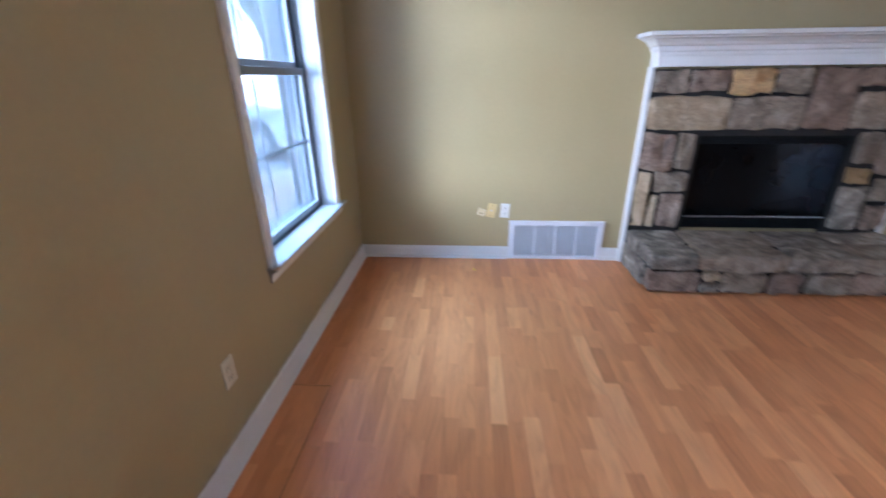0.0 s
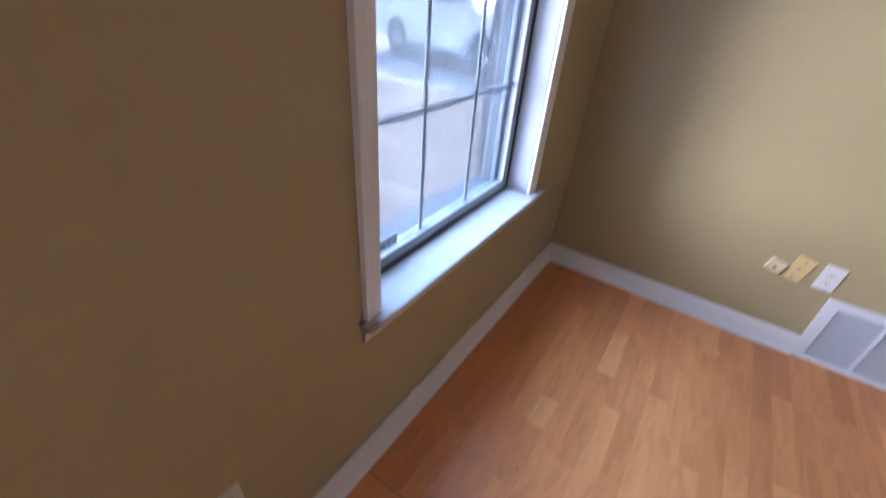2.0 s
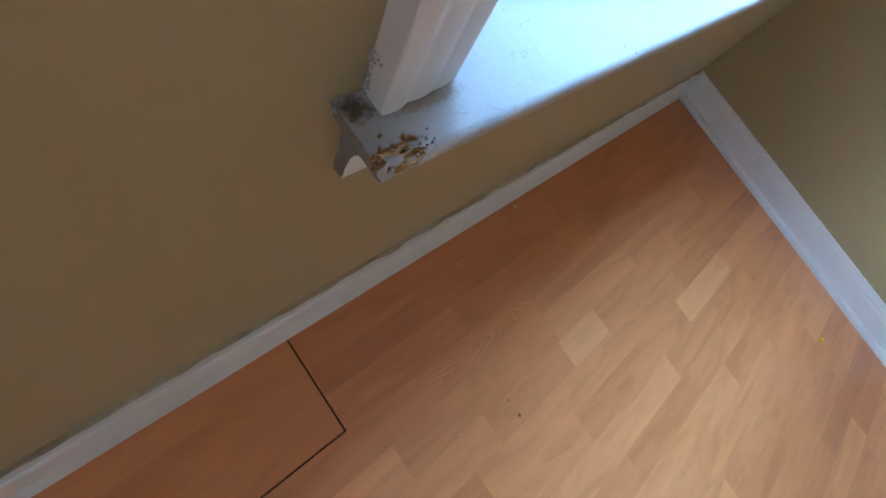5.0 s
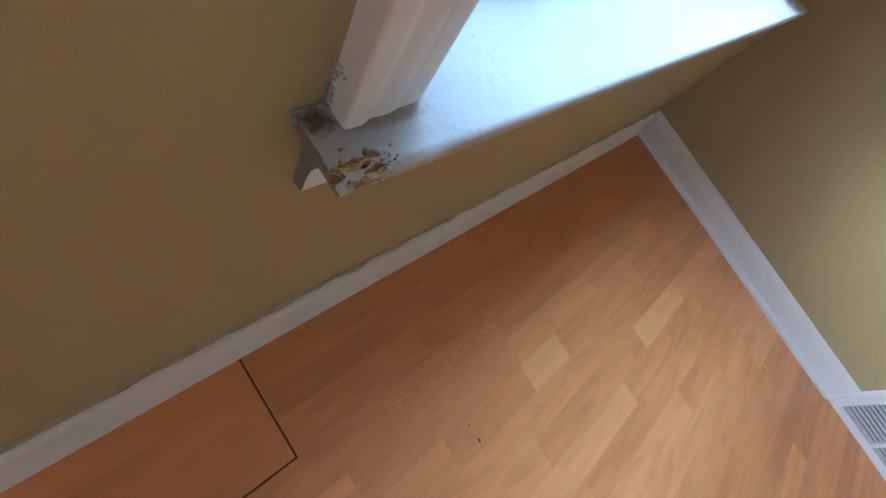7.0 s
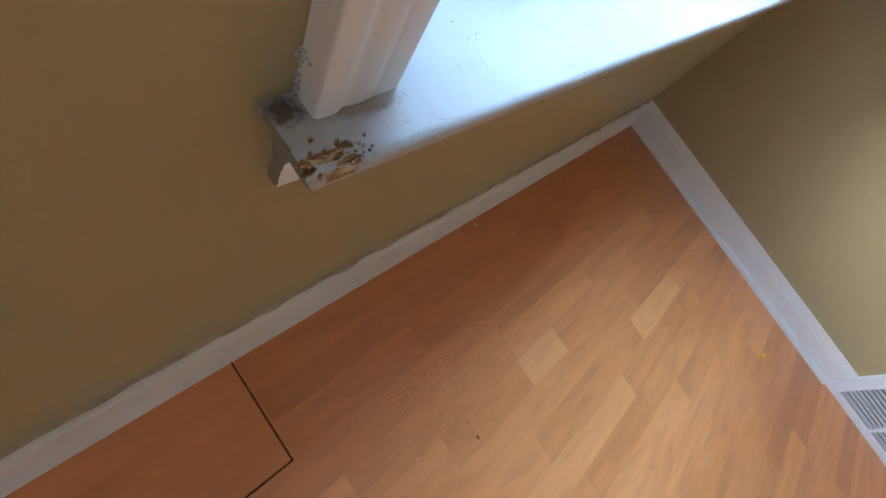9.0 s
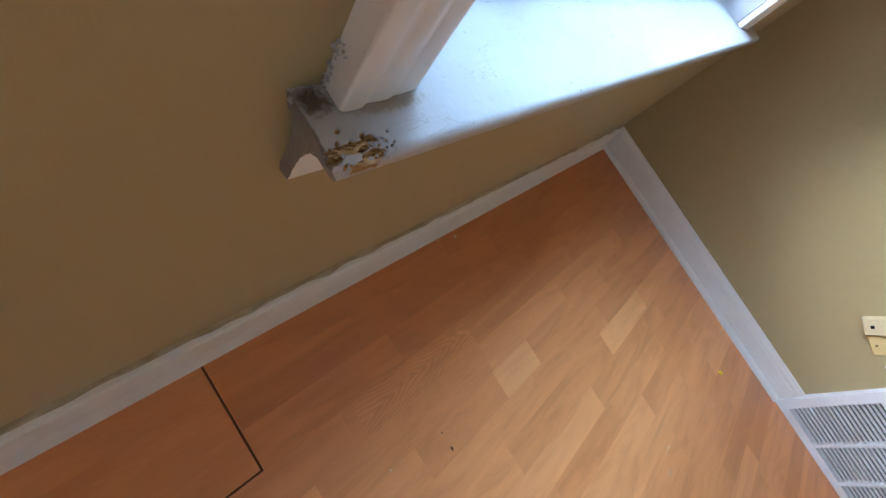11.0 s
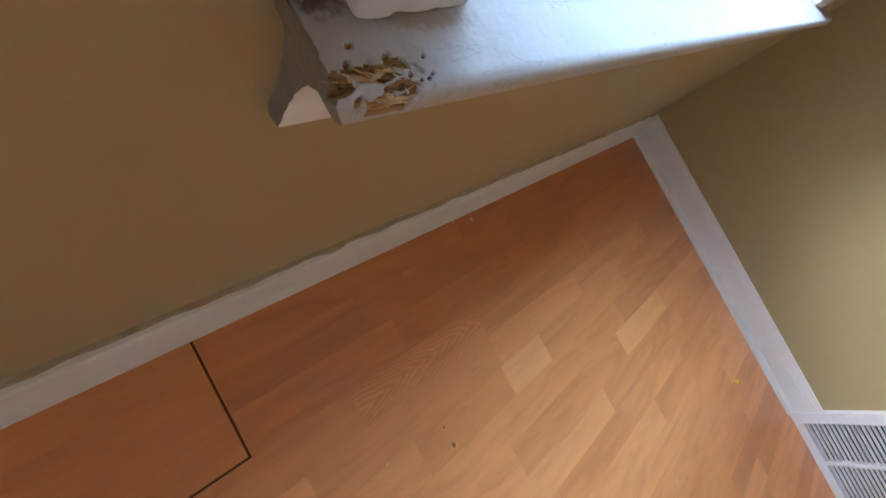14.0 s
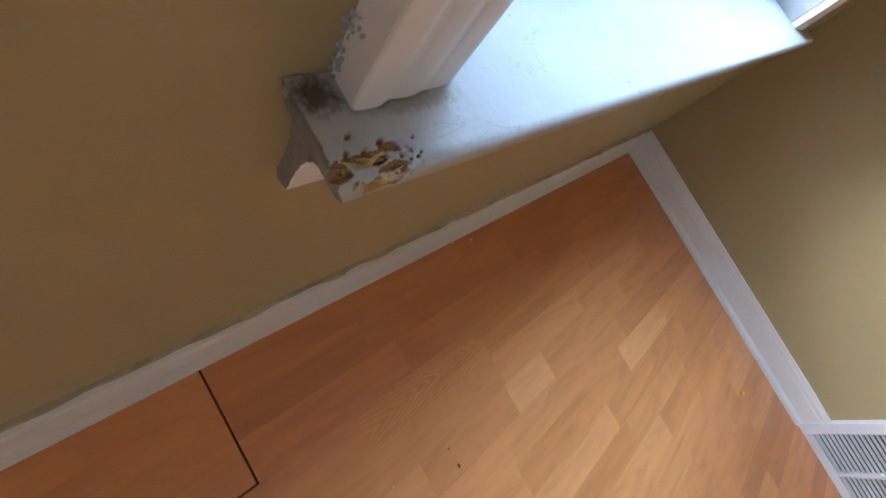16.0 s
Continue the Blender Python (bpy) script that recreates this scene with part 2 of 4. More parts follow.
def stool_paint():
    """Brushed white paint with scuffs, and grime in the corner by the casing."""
    m, t, b = mat("worn_dimmed_white_paint")
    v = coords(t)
    # white base greyed and blued, as if lit by a dimmer sky
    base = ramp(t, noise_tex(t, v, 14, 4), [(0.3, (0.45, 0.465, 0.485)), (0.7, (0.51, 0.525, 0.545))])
    # hairline scuffs
    vs = coords(t, (40, 11, 20))
    sn = noise_tex(t, vs, 1.6, 3, 0.5, 2.2)
    line = math_node(t, "ABSOLUTE", math_node(t, "SUBTRACT", sn, 0.5))
    thin = math_node(t, "LESS_THAN", line, 0.012)
    patch = math_node(t, "GREATER_THAN", noise_tex(t, v, 26, 2), 0.56)
    scuff = math_node(t, "MULTIPLY", math_node(t, "MULTIPLY", thin, patch), 0.28)
    c = mixc(t, scuff, base, (0.20, 0.19, 0.17))
    # specks of dirt
    vo = nd(t, "ShaderNodeTexVoronoi", Scale=85.0)
    t.links.new(v, vo.inputs["Vector"])
    speck = math_node(t, "LESS_THAN", vo.outputs["Distance"], 0.085)
    few = math_node(t, "GREATER_THAN", noise_tex(t, v, 40, 2), 0.57)
    c = mixc(t, math_node(t, "MULTIPLY", math_node(t, "MULTIPLY", speck, few), 0.7), c, (0.12, 0.10, 0.08))
    # brown grime at the foot of the casing
    def grime(c, place, reach, squash, amount, colour):
        tc = t.nodes.new("ShaderNodeTexCoord")
        sub = t.nodes.new("ShaderNodeVectorMath")
        sub.operation = "SUBTRACT"
        sub.inputs[1].default_value = place
        t.links.new(tc.outputs["Object"], sub.inputs[0])
        mul = t.nodes.new("ShaderNodeVectorMath")
        mul.operation = "MULTIPLY"
        mul.inputs[1].default_value = squash
        t.links.new(sub.outputs[0], mul.inputs[0])
        ln = t.nodes.new("ShaderNodeVectorMath")
        ln.operation = "LENGTH"
        t.links.new(mul.outputs[0], ln.inputs[0])
        d = math_node(t, "ADD", ln.outputs["Value"], math_node(t, "MULTIPLY", math_node(t, "SUBTRACT", noise_tex(t, v, 220, 6, 0.7), 0.5), reach * 1.6))
        mr = t.nodes.new("ShaderNodeMapRange")
        mr.inputs["From Min"].default_value, mr.inputs["From Max"].default_value = reach * 0.45, reach
        mr.inputs["To Min"].default_value, mr.inputs["To Max"].default_value = amount, 0.0
        t.links.new(d, mr.inputs["Value"])
        return mixc(t, mr.outputs[0], c, colour)
    c = grime(c, (0.026, -1.528, 0.613), 0.0105, (1.15, 1, 0.8), 0.9, (0.105, 0.066, 0.026))
    c = grime(c, (0.0345, -1.488, 0.613), 0.0075, (1.3, 0.26, 1.0), 0.62, (0.27, 0.19, 0.10))
    c = grime(c, (0.046, -1.528, 0.613), 0.015, (1, 1, 1), 0.15, (0.42, 0.36, 0.26))
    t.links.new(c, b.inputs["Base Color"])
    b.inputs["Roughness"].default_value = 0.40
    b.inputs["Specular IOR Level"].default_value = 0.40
    vb = coords(t, (140, 9, 60))
    brush = noise_tex(t, vb, 1.0, 4)
    h = math_node(t, "ADD", math_node(t, "MULTIPLY", brush, 0.5), math_node(t, "MULTIPLY", noise_tex(t, v, 60, 3), 0.8))
    h = math_node(t, "SUBTRACT", h, math_node(t, "MULTIPLY", thin, 0.4))
    bump(t, b, h, 0.7, 0.0016)
    return m


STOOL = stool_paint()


def rotten():
    m, t, b = mat("rotten_wood")
    v = coords(t, (260, 40, 260))
    n = noise_tex(t, v, 1.0, 6, 0.7, 1.0)
    c = ramp(t, n, [(0.25, (0.06, 0.03, 0.012)), (0.42, (0.30, 0.16, 0.055)), (0.6, (0.54, 0.35, 0.15)), (0.8, (0.72, 0.56, 0.33))])
    t.links.new(c, b.inputs["Base Color"])
    b.inputs["Roughness"].default_value = 0.9
    bump(t, b, n, 0.8, 0.0015)
    return m


ROTTEN = rotten()
# grey for the ends of stool and apron, with their shade in the colour
SHADED_END = two_scale("shaded_end_wood", (0.25, 0.235, 0.205), (0.32, 0.30, 0.265), 0.85, 60, 400, 600, 0.0004, 0.5, spread=0.16)
SPLINTER = two_scale("pale_splinters", (0.52, 0.33, 0.14), (0.74, 0.56, 0.32), 0.85, 90, 500, 900, 0.0003, 0.5)


def glass(name, tint, rough=0.0):
    m, t, b = mat(name)
    b.inputs["Base Color"].default_value = (*tint, 1)
    b.inputs["Transmission Weight"].default_value = 1.0
    b.inputs["Roughness"].default_value = rough
    b.inputs["IOR"].default_value = 1.45
    return m


# tint put into the panes to dim the overbright view outdoors
GLASS = glass("view_dimming_glass", (0.40, 0.44, 0.47))
DARK_GLASS = two_scale("smoked_glass", (0.0018, 0.002, 0.0022), (0.0035, 0.0038, 0.004), 0.09, 3, 30, 50, 0.0002, 0.05)
DARK_GLASS.node_tree.nodes["Principled BSDF"].inputs["Specular IOR Level"].default_value = 0.08
for m_ in (BLACK, DARK):
    m_.node_tree.nodes["Principled BSDF"].inputs["Specular IOR Level"].default_value = 0.08


# assumed insect screen; its pale grey paints haze over the view outdoors
def screen_mat():
    m, t, b = mat("haze_screen")
    out = t.nodes["Material Output"]
    b.inputs["Base Color"].default_value = (0.50, 0.51, 0.51, 1)
    b.inputs["Roughness"].default_value = 0.9
    tr = t.nodes.new("ShaderNodeBsdfTransparent")
    mix = t.nodes.new("ShaderNodeMixShader")
    v = coords(t)
    f = t.nodes.new("ShaderNodeMapRange")
    f.inputs["To Min"].default_value, f.inputs["To Max"].default_value = 0.56, 0.66
    t.links.new(noise_tex(t, v, 8, 3), f.inputs["Value"])
    t.links.new(f.outputs[0], mix.inputs[0])
    t.links.new(tr.outputs[0], mix.inputs[1])
    t.links.new(b.outputs[0], mix.inputs[2])
    t.links.new(mix.outputs[0], out.inputs[0])
    return m


SCREEN = screen_mat()
LAWN = two_scale("dry_lawn_with_leaf_litter", (0.22, 0.17, 0.12), (0.34, 0.27, 0.21), 0.95, 0.8, 18, 40, 0.02, 0.8, spread=0.45)
CONCRETE = two_scale("driveway_concrete", (0.40, 0.39, 0.36), (0.50, 0.48, 0.45), 0.9, 0.7, 30, 120, 0.003, 0.5, spread=0.12)
SIDING = two_scale("grey_exterior_trim", (0.17, 0.19, 0.21), (0.22, 0.24, 0.26), 0.7, 2, 60)
CARPAINT = two_scale("white_car_paint", (0.74, 0.75, 0.76), (0.78, 0.79, 0.80), 0.18, 1, 80, 200, 0.0001, 0.05, spread=0.02)
TYRE = two_scale("tyre_rubber", (0.035, 0.035, 0.037), (0.055, 0.055, 0.058), 0.85, 8, 90)
ALLOY = two_scale("alloy_rim", (0.62, 0.63, 0.65), (0.68, 0.69, 0.71), 0.3, 8, 90, metal=0.6)
CARGLASS = two_scale("tinted_car_glass", (0.02, 0.025, 0.03), (0.03, 0.035, 0.04), 0.06, 2, 30)
LAMP_RED = two_scale("red_lamp_lens", (0.30, 0.02, 0.02), (0.36, 0.03, 0.03), 0.2, 10, 90)
BARK = two_scale("bark", (0.30, 0.26, 0.22), (0.40, 0.35, 0.31), 0.95, 6, 40, 30, 0.02, 0.8, spread=0.4)
LEAF = two_scale("green_leaves", (0.16, 0.22, 0.10), (0.24, 0.31, 0.15), 0.6, 1.0, 12, spread=0.4)
STICKER = two_scale("clear_white_sticker", (0.55, 0.58, 0.66), (0.60, 0.63, 0.70), 0.4, 30, 200)
STICKER_BLUE = two_scale("blue_print", (0.03, 0.06, 0.30), (0.04, 0.08, 0.36), 0.4, 30, 200)
YELLOW = two_scale("yellow_pellet", (0.92, 0.66, 0.03), (0.95, 0.72, 0.05), 0.5, 60, 400)
CHIPMAT = two_scale("brown_chip", (0.17, 0.075, 0.04), (0.24, 0.11, 0.055), 0.8, 60, 400)
CRUMB = two_scale("pale_crumbs", (0.60, 0.48, 0.30), (0.72, 0.60, 0.42), 0.8, 60, 400)


# ---- mesh helpers ----
def box(bm, x0, y0, z0, x1, y1, z1, bevel=0.0, seg=2):
    r = bmesh.ops.create_cube(bm, size=1.0)
    vs = r["verts"]
    for v in vs:
        v.co = Vector((x0 + (v.co.x + 0.5) * (x1 - x0), y0 + (v.co.y + 0.5) * (y1 - y0), z0 + (v.co.z + 0.5) * (z1 - z0)))
    if bevel:
        es = list({e for v in vs for e in v.link_edges})
        bmesh.ops.bevel(bm, geom=es, offset=bevel, segments=seg, profile=0.5, affect="EDGES")


def boxes(*specs, bevel=0.0):
    bm = bmesh.new()
    for s in specs:
        box(bm, *s, bevel=bevel)
    return bm


def extrude_profile(bm, ring_a, ring_b, caps=True):
    """Joins two matching closed rings of points into a prism."""
    a = [bm.verts.new(p) for p in ring_a]
    b = [bm.verts.new(p) for p in ring_b]
    n = len(a)
    for i in range(n):
        bm.faces.new((a[i], a[(i + 1) % n], b[(i + 1) % n], b[i]))
    if caps:
        bm.faces.new(a[::-1])
        bm.faces.new(b)
    return a, b


def mesh_of(name, bm, materials, smooth=False):
    bmesh.ops.recalc_face_normals(bm, faces=bm.faces)
    me = bpy.data.meshes.new(name)
    bm.to_mesh(me)
    bm.free()
    for m in materials if isinstance(materials, (list, tuple)) else [materials]:
        me.materials.append(m)
    if smooth:
        for p in me.polygons:
            p.use_smooth = True
    return me


def part(name, bm, material, parent=None, label="", smooth=False):
    ob = new(name, mesh_of(name, bm, material, smooth))
    if parent is not None:
        ob.parent = parent
    if label:
        ob["label"] = label
    return ob


def empty(name, at=(0, 0, 0)):
    e = new(name)
    e.location = at
    e.empty_display_size = 0.1
    return e


def put(ob, parent):
    """Parents ob, which was built in world coordinates, to a thing that stands away from the origin."""
    ob.parent = parent
    ob.matrix_parent_inverse = Matrix.Translation(-Vector(parent.location))
    return ob


# ---- room shell ----
WX = 0.008           # face of the window wall at its foot; it leans out to TX at the stool
TX = 0.0165          # from which the depth of the window trim is counted
# unseen east and south walls and ceiling are assumed, set far to limit bounced light
EX, SY, CZ = 8.2, -7.6, 2.6
Y0, Y1, Z0, Z1 = -1.475, -0.56, 0.597, 2.245   # rough opening of the window
V0, V1 = -4.5, -3.55    # an assumed second window in the same wall, behind the camera

bm = boxes(*[(-0.14, ya, za, WX, yb, zb) for ya, yb in ((SY - 0.14, V0), (V1, Y0), (Y1, 0.0)) for za, zb in ((-0.1, Z0), (Z0, CZ))],
           (-0.14, V0, -0.1, WX, V1, Z0), (-0.14, V0, Z1, WX, V1, CZ), (-0.14, Y0, -0.1, WX, Y1, Z0), (-0.14, Y0, Z1, WX, Y1, CZ))
for v in bm.verts:
    if v.co.x > 0:
        v.co.x = 0.006 + 0.0115 * min(1.0, (v.co.z + 0.1) / 0.7)
wall_west = tagged(part("wall_west", bm, WALL), "tan painted plaster wall with two window openings, one assumed", "wall", kind="structure")
wall_north = tagged(part("wall_north", boxes((-0.14, 0.0, -0.1, EX + 0.14, 0.14, CZ)), WALL),
    "tan painted wall behind the stone fireplace", "wall", kind="structure")
DY0, DY1, DZ1 = -6.9, -5.6, 2.05
wall_south = tagged(part("wall_south", boxes((WX, SY - 0.14, -0.1, EX + 0.14, SY, CZ)), WALL),
    "tan painted plain back wall", "wall", kind="structure")
wall_east = tagged(part("wall_east", boxes((EX, SY, -0.1, EX + 0.14, DY0, CZ), (EX, DY1, -0.1, EX + 0.14, 0.0, CZ), (EX, DY0, DZ1, EX + 0.14, DY1, CZ), (EX, DY0, -0.1, EX + 0.14, DY1, -0.01)), WALL),
    "tan painted wall with an assumed door opening, out of view", "wall", kind="structure")
ceiling = tagged(part("ceiling", boxes((-0.25, SY - 0.3, CZ, EX + 0.3, 0.3, CZ + 0.15)), CEIL),
    "white painted flat ceiling", "ceiling", kind="structure")
subfloor = tagged(part("floor", boxes((WX - 0.03, SY - 0.03, -0.05, EX + 0.03, 0.03, -0.0024)), SUBFLOOR),
    "orange-brown strip laminate floor of oak look planks", "floor", kind="structure")

# assumed glazed patio door in the far east wall, out of view, for a fill lamp
patio = tagged(empty("door_1", (EX + 0.07, (DY0 + DY1) / 2, 0)), "assumed white framed glazed patio door, closed, out of view", "door", kind="structure")
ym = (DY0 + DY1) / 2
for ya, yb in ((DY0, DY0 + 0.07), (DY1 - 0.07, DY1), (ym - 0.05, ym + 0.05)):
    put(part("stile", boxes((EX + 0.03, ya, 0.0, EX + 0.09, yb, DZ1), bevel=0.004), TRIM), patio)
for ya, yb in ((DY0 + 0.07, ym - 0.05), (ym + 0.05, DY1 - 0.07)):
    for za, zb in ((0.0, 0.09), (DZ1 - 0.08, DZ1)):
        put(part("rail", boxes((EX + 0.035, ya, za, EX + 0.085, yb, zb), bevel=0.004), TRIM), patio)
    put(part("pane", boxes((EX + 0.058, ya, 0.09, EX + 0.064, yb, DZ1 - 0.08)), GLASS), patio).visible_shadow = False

# the assumed second window, never in view, added for its fill lamp
window2 = tagged(empty("window_2", (WX, (V0 + V1) / 2, Z0)), "assumed white trimmed sash window in the same wall, out of view", "window", kind="structure")
for ya, yb in ((V0, V0 + 0.05), (V1 - 0.05, V1)):
    put(part("stile", boxes((-0.11, ya, Z0, -0.06, yb, Z1), bevel=0.003), SASH_PALE), window2)
for za, zb in ((Z0, Z0 + 0.06), (1.39, 1.43), (Z1 - 0.05, Z1)):
    put(part("rail", boxes((-0.11, V0 + 0.05, za, -0.06, V1 - 0.05, zb), bevel=0.003), SASH_PALE), window2)
for za, zb in ((Z0 + 0.06, 1.39), (1.43, Z1 - 0.05)):
    put(part("pane", boxes((-0.088, V0 + 0.05, za, -0.082, V1 - 0.05, zb)), GLASS), window2).visible_shadow = False
for ya, yb in ((V0 - 0.06, V0), (V1, V1 + 0.06)):
    put(part("casing", boxes((TX, ya, Z0, TX + 0.016, yb, Z1 + 0.06), bevel=0.003), TRIM), window2)
put(part("casing", boxes((TX, V0, Z1, TX + 0.016, V1, Z1 + 0.06), bevel=0.003), TRIM), window2)
put(part("stool", boxes((-0.06, V0 + 0.001, Z0 + 0.0005, TX + 0.04, V1 - 0.001, Z0 + 0.016), bevel=0.003), TRIM), window2)


# ---- baseboards ----
def baseboard_profile(thick, high, foot):
    """Outline of the board from the wall: a shoe at its foot, a flat face and an ogee cap; (out, up)."""
    return [(0, 0.0), (foot, 0.0), (foot, 0.007), (foot * 0.86 + thick * 0.14, 0.013), (thick, 0.019), (thick, high * 0.70), (thick * 0.86, high * 0.74),
            (thick * 0.84, high * 0.84), (thick * 0.6, high * 0.92), (thick * 0.5, high - 0.002), (thick * 0.4, high), (0, high)]


def plain_profile(thick, high, foot):
    """A plainer board, much painted: a long sloping foot, a flat face and an eased top; (out, up)."""
    return [(0, 0.0), (foot, 0.0), (foot * 0.98, 0.004), (thick * 1.18, 0.030), (thick * 1.04, 0.045), (thick * 0.98, high - 0.010), (thick * 0.90, high - 0.004), (thick * 0.72, high - 0.001), (thick * 0.4, high), (0, high)]


def run_board(start, end, out, thick, high, foot, outline=baseboard_profile):
    bm = bmesh.new()
    s, e, o = Vector(start), Vector(end), Vector(out)
    pr = outline(thick, high, foot)
    extrude_profile(bm, [s + o * a + Vector((0, 0, b)) for a, b in pr], [e + o * a + Vector((0, 0, b)) for a, b in pr])
    return bm


board_w = tagged(part("baseboard", run_board((WX, -0.968, 0), (WX, -0.033, 0), (1, 0, 0), 0.020, 0.112, 0.034, plain_profile), TRIM),
    "white painted wooden baseboard under the window", "baseboard", kind="structure")
tagged(part("baseboard", run_board((WX, SY + 0.03, 0), (WX, -0.969, 0), (1, 0, 0), 0.020, 0.112, 0.034, plain_profile), TRIM),
    "white painted wooden baseboard with a beige caulk line", "baseboard", kind="structure")
tagged(part("baseboard", run_board((WX, 0, 0), (1.204, 0, 0), (0, -1, 0), 0.015, 0.099, 0.032), TRIM),
    "white painted wooden baseboard between corner and return grille", "baseboard", kind="structure")
tagged(part("baseboard", run_board((1.938, 0, 0), (2.072, 0, 0), (0, -1, 0), 0.015, 0.099, 0.028), TRIM),
    "short white baseboard between grille and fireplace trim", "baseboard", kind="structure")
tagged(part("baseboard", run_board((EX, SY + 0.03, 0), (EX, -0.03, 0), (-1, 0, 0), 0.015, 0.099, 0.028), TRIM),
    "white painted wooden baseboard", "baseboard", kind="structure")
tagged(part("baseboard", run_board((WX, SY, 0), (2.5, SY, 0), (0, 1, 0), 0.015, 0.099, 0.028), TRIM),
    "white painted wooden baseboard", "baseboard", kind="structure")

# ragged bead of caulk on top of the west baseboard
bm = bmesh.new()
rng = random.Random(5)
prev = None
y = -3.2
while y < -0.03:
    hgt = 0.0015 + 0.0045 * max(0.0, noise.noise(Vector((y * 9, 0, 0))) + 0.35) + rng.random() * 0.0008
    dep = 0.0045 + 0.0025 * noise.noise(Vector((y * 22, 3, 0)))
    ring = [bm.verts.new(p) for p in ((WX - 0.001, y, 0.1125), (WX + dep * 2, y, 0.1125), (WX + dep * 1.6, y, 0.1125 + hgt * 0.6), (WX - 0.001, y, 0.1125 + hgt))]
    if prev:
        for i in range(4):
            bm.faces.new((prev[i], prev[(i + 1) % 4], ring[(i + 1) % 4], ring[i]))
    prev = ring
    y += 0.012
tagged(part("caulk_bead", bm, CAULK), "beige ragged caulk bead along the baseboard top", "caulk", kind="structure")


# ---- window ----
JL, JR, HEAD, TOP = -1.46, -0.575, 2.23, 0.612     # clear opening between the jambs, stool top
window = tagged(empty("window_1", (WX, (JL + JR) / 2, TOP)), "white trimmed sash window with grilles and a rotten sill corner", "window", kind="structure")


def eased(points, times=2):
    """Cuts the corners of an outline, all but its two ends."""
    for _ in range(times):
        out = [points[0]]
        for (a, b_), (c, d) in zip(points[1:-2], points[2:-1]):
            out += [(a * 0.75 + c * 0.25, b_ * 0.75 + d * 0.25), (a * 0.25 + c * 0.75, b_ * 0.25 + d * 0.75)]
        points = out + [points[-1]]
    return [(0, 0), (0, 0.0162)] + points[1:-1] + [(0.056, 0.0105), (0.056, 0)]


# square shaded outer edge, a proud rounded band, a groove and a flatter face down to the inner edge
CASING = eased([(0, 0), (0, 0.0168), (0.0012, 0.0180), (0.0065, 0.0183), (0.0130, 0.0178), (0.0160, 0.0160), (0.0185, 0.0156), (0.024, 0.0162), (0.031, 0.0158), (0.036, 0.0142), (0.039, 0.0145), (0.047, 0.0138), (0.053, 0.0130), (0.056, 0.0112), (0.056, 0)])


def casing_ring(side, z_cut_out, z_cut_in, outer, z):
    """Outline of a moulded casing at one end of its run; s runs from the outer to the inner edge."""
    return [(TX + d if d else TX, outer + side * s, z + (s / 0.056) * (z_cut_in - z_cut_out)) for s, d in CASING]


for side, outer in ((1, JL - 0.058), (-1, JR + 0.058)):
    bm = bmesh.new()
    extrude_profile(bm, casing_ring(side, 0, 0, outer, TOP + 0.0005), casing_ring(side, HEAD + 0.06, HEAD + 0.003, outer, HEAD + 0.06))
    put(part("casing", bm, TRIM, label="moulded white painted side casing"), window)
bm = bmesh.new()
extrude_profile(bm, [(TX + d if d else TX, JL - 0.058 + s, HEAD + 0.0605 - s) for s, d in CASING], [(TX + d if d else TX, JR + 0.058 - s, HEAD + 0.0605 - s) for s, d in CASING])
put(part("casing", bm, TRIM, label="moulded white painted head casing"), window)

for ya, yb in ((Y0, JL), (JR, Y1)):
    put(part("jamb", boxes((-0.139, ya, TOP, TX - 0.0005, yb, HEAD)), JAMB), window)
put(part("jamb", boxes((-0.139, Y0, HEAD, TX - 0.0005, Y1, Z1)), JAMB), window)

# stool: the board between the jambs, the nosing in front of the wall
NX, EL, ER, TH = 0.0615, -1.5362, -0.455, 0.0140   # nose, ends, thickness
CUT = -1.492                                       # right of this the nosing is sound


def nose_profile(n_top=18, n_round=12, n_bottom=10):
    """Cross-section of the nosing from the wall over the top, round the nose and back: (x, z)."""
    r = TH * 0.42
    pts = [(TX + (NX - r - TX) * i / n_top, TOP) for i in range(n_top + 1)]
    for i in range(1, n_round + 1):
        a = math.pi * 0.5 * i / n_round
        pts.append((NX - r + r * math.sin(a), TOP - r + r * math.cos(a)))
    r2 = TH * 0.30
    for i in range(1, n_round // 2 + 1):
        a = math.pi * 0.5 * i / (n_round // 2)
        pts.append((NX - r2 + r2 * math.cos(a), TOP - TH + r2 - r2 * math.sin(a)))
    pts += [(NX - r2 + (TX - NX + r2) * i / n_bottom, TOP - TH) for i in range(1, n_bottom + 1)]
    return pts


bm = bmesh.new()
box(bm, -0.068, JL, TOP - TH, TX, JR, TOP)
pts = nose_profile()
extrude_profile(bm, [(x, CUT, z) for x, z in pts], [(x, ER, z) for x, z in pts])
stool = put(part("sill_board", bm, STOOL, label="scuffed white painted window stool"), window)

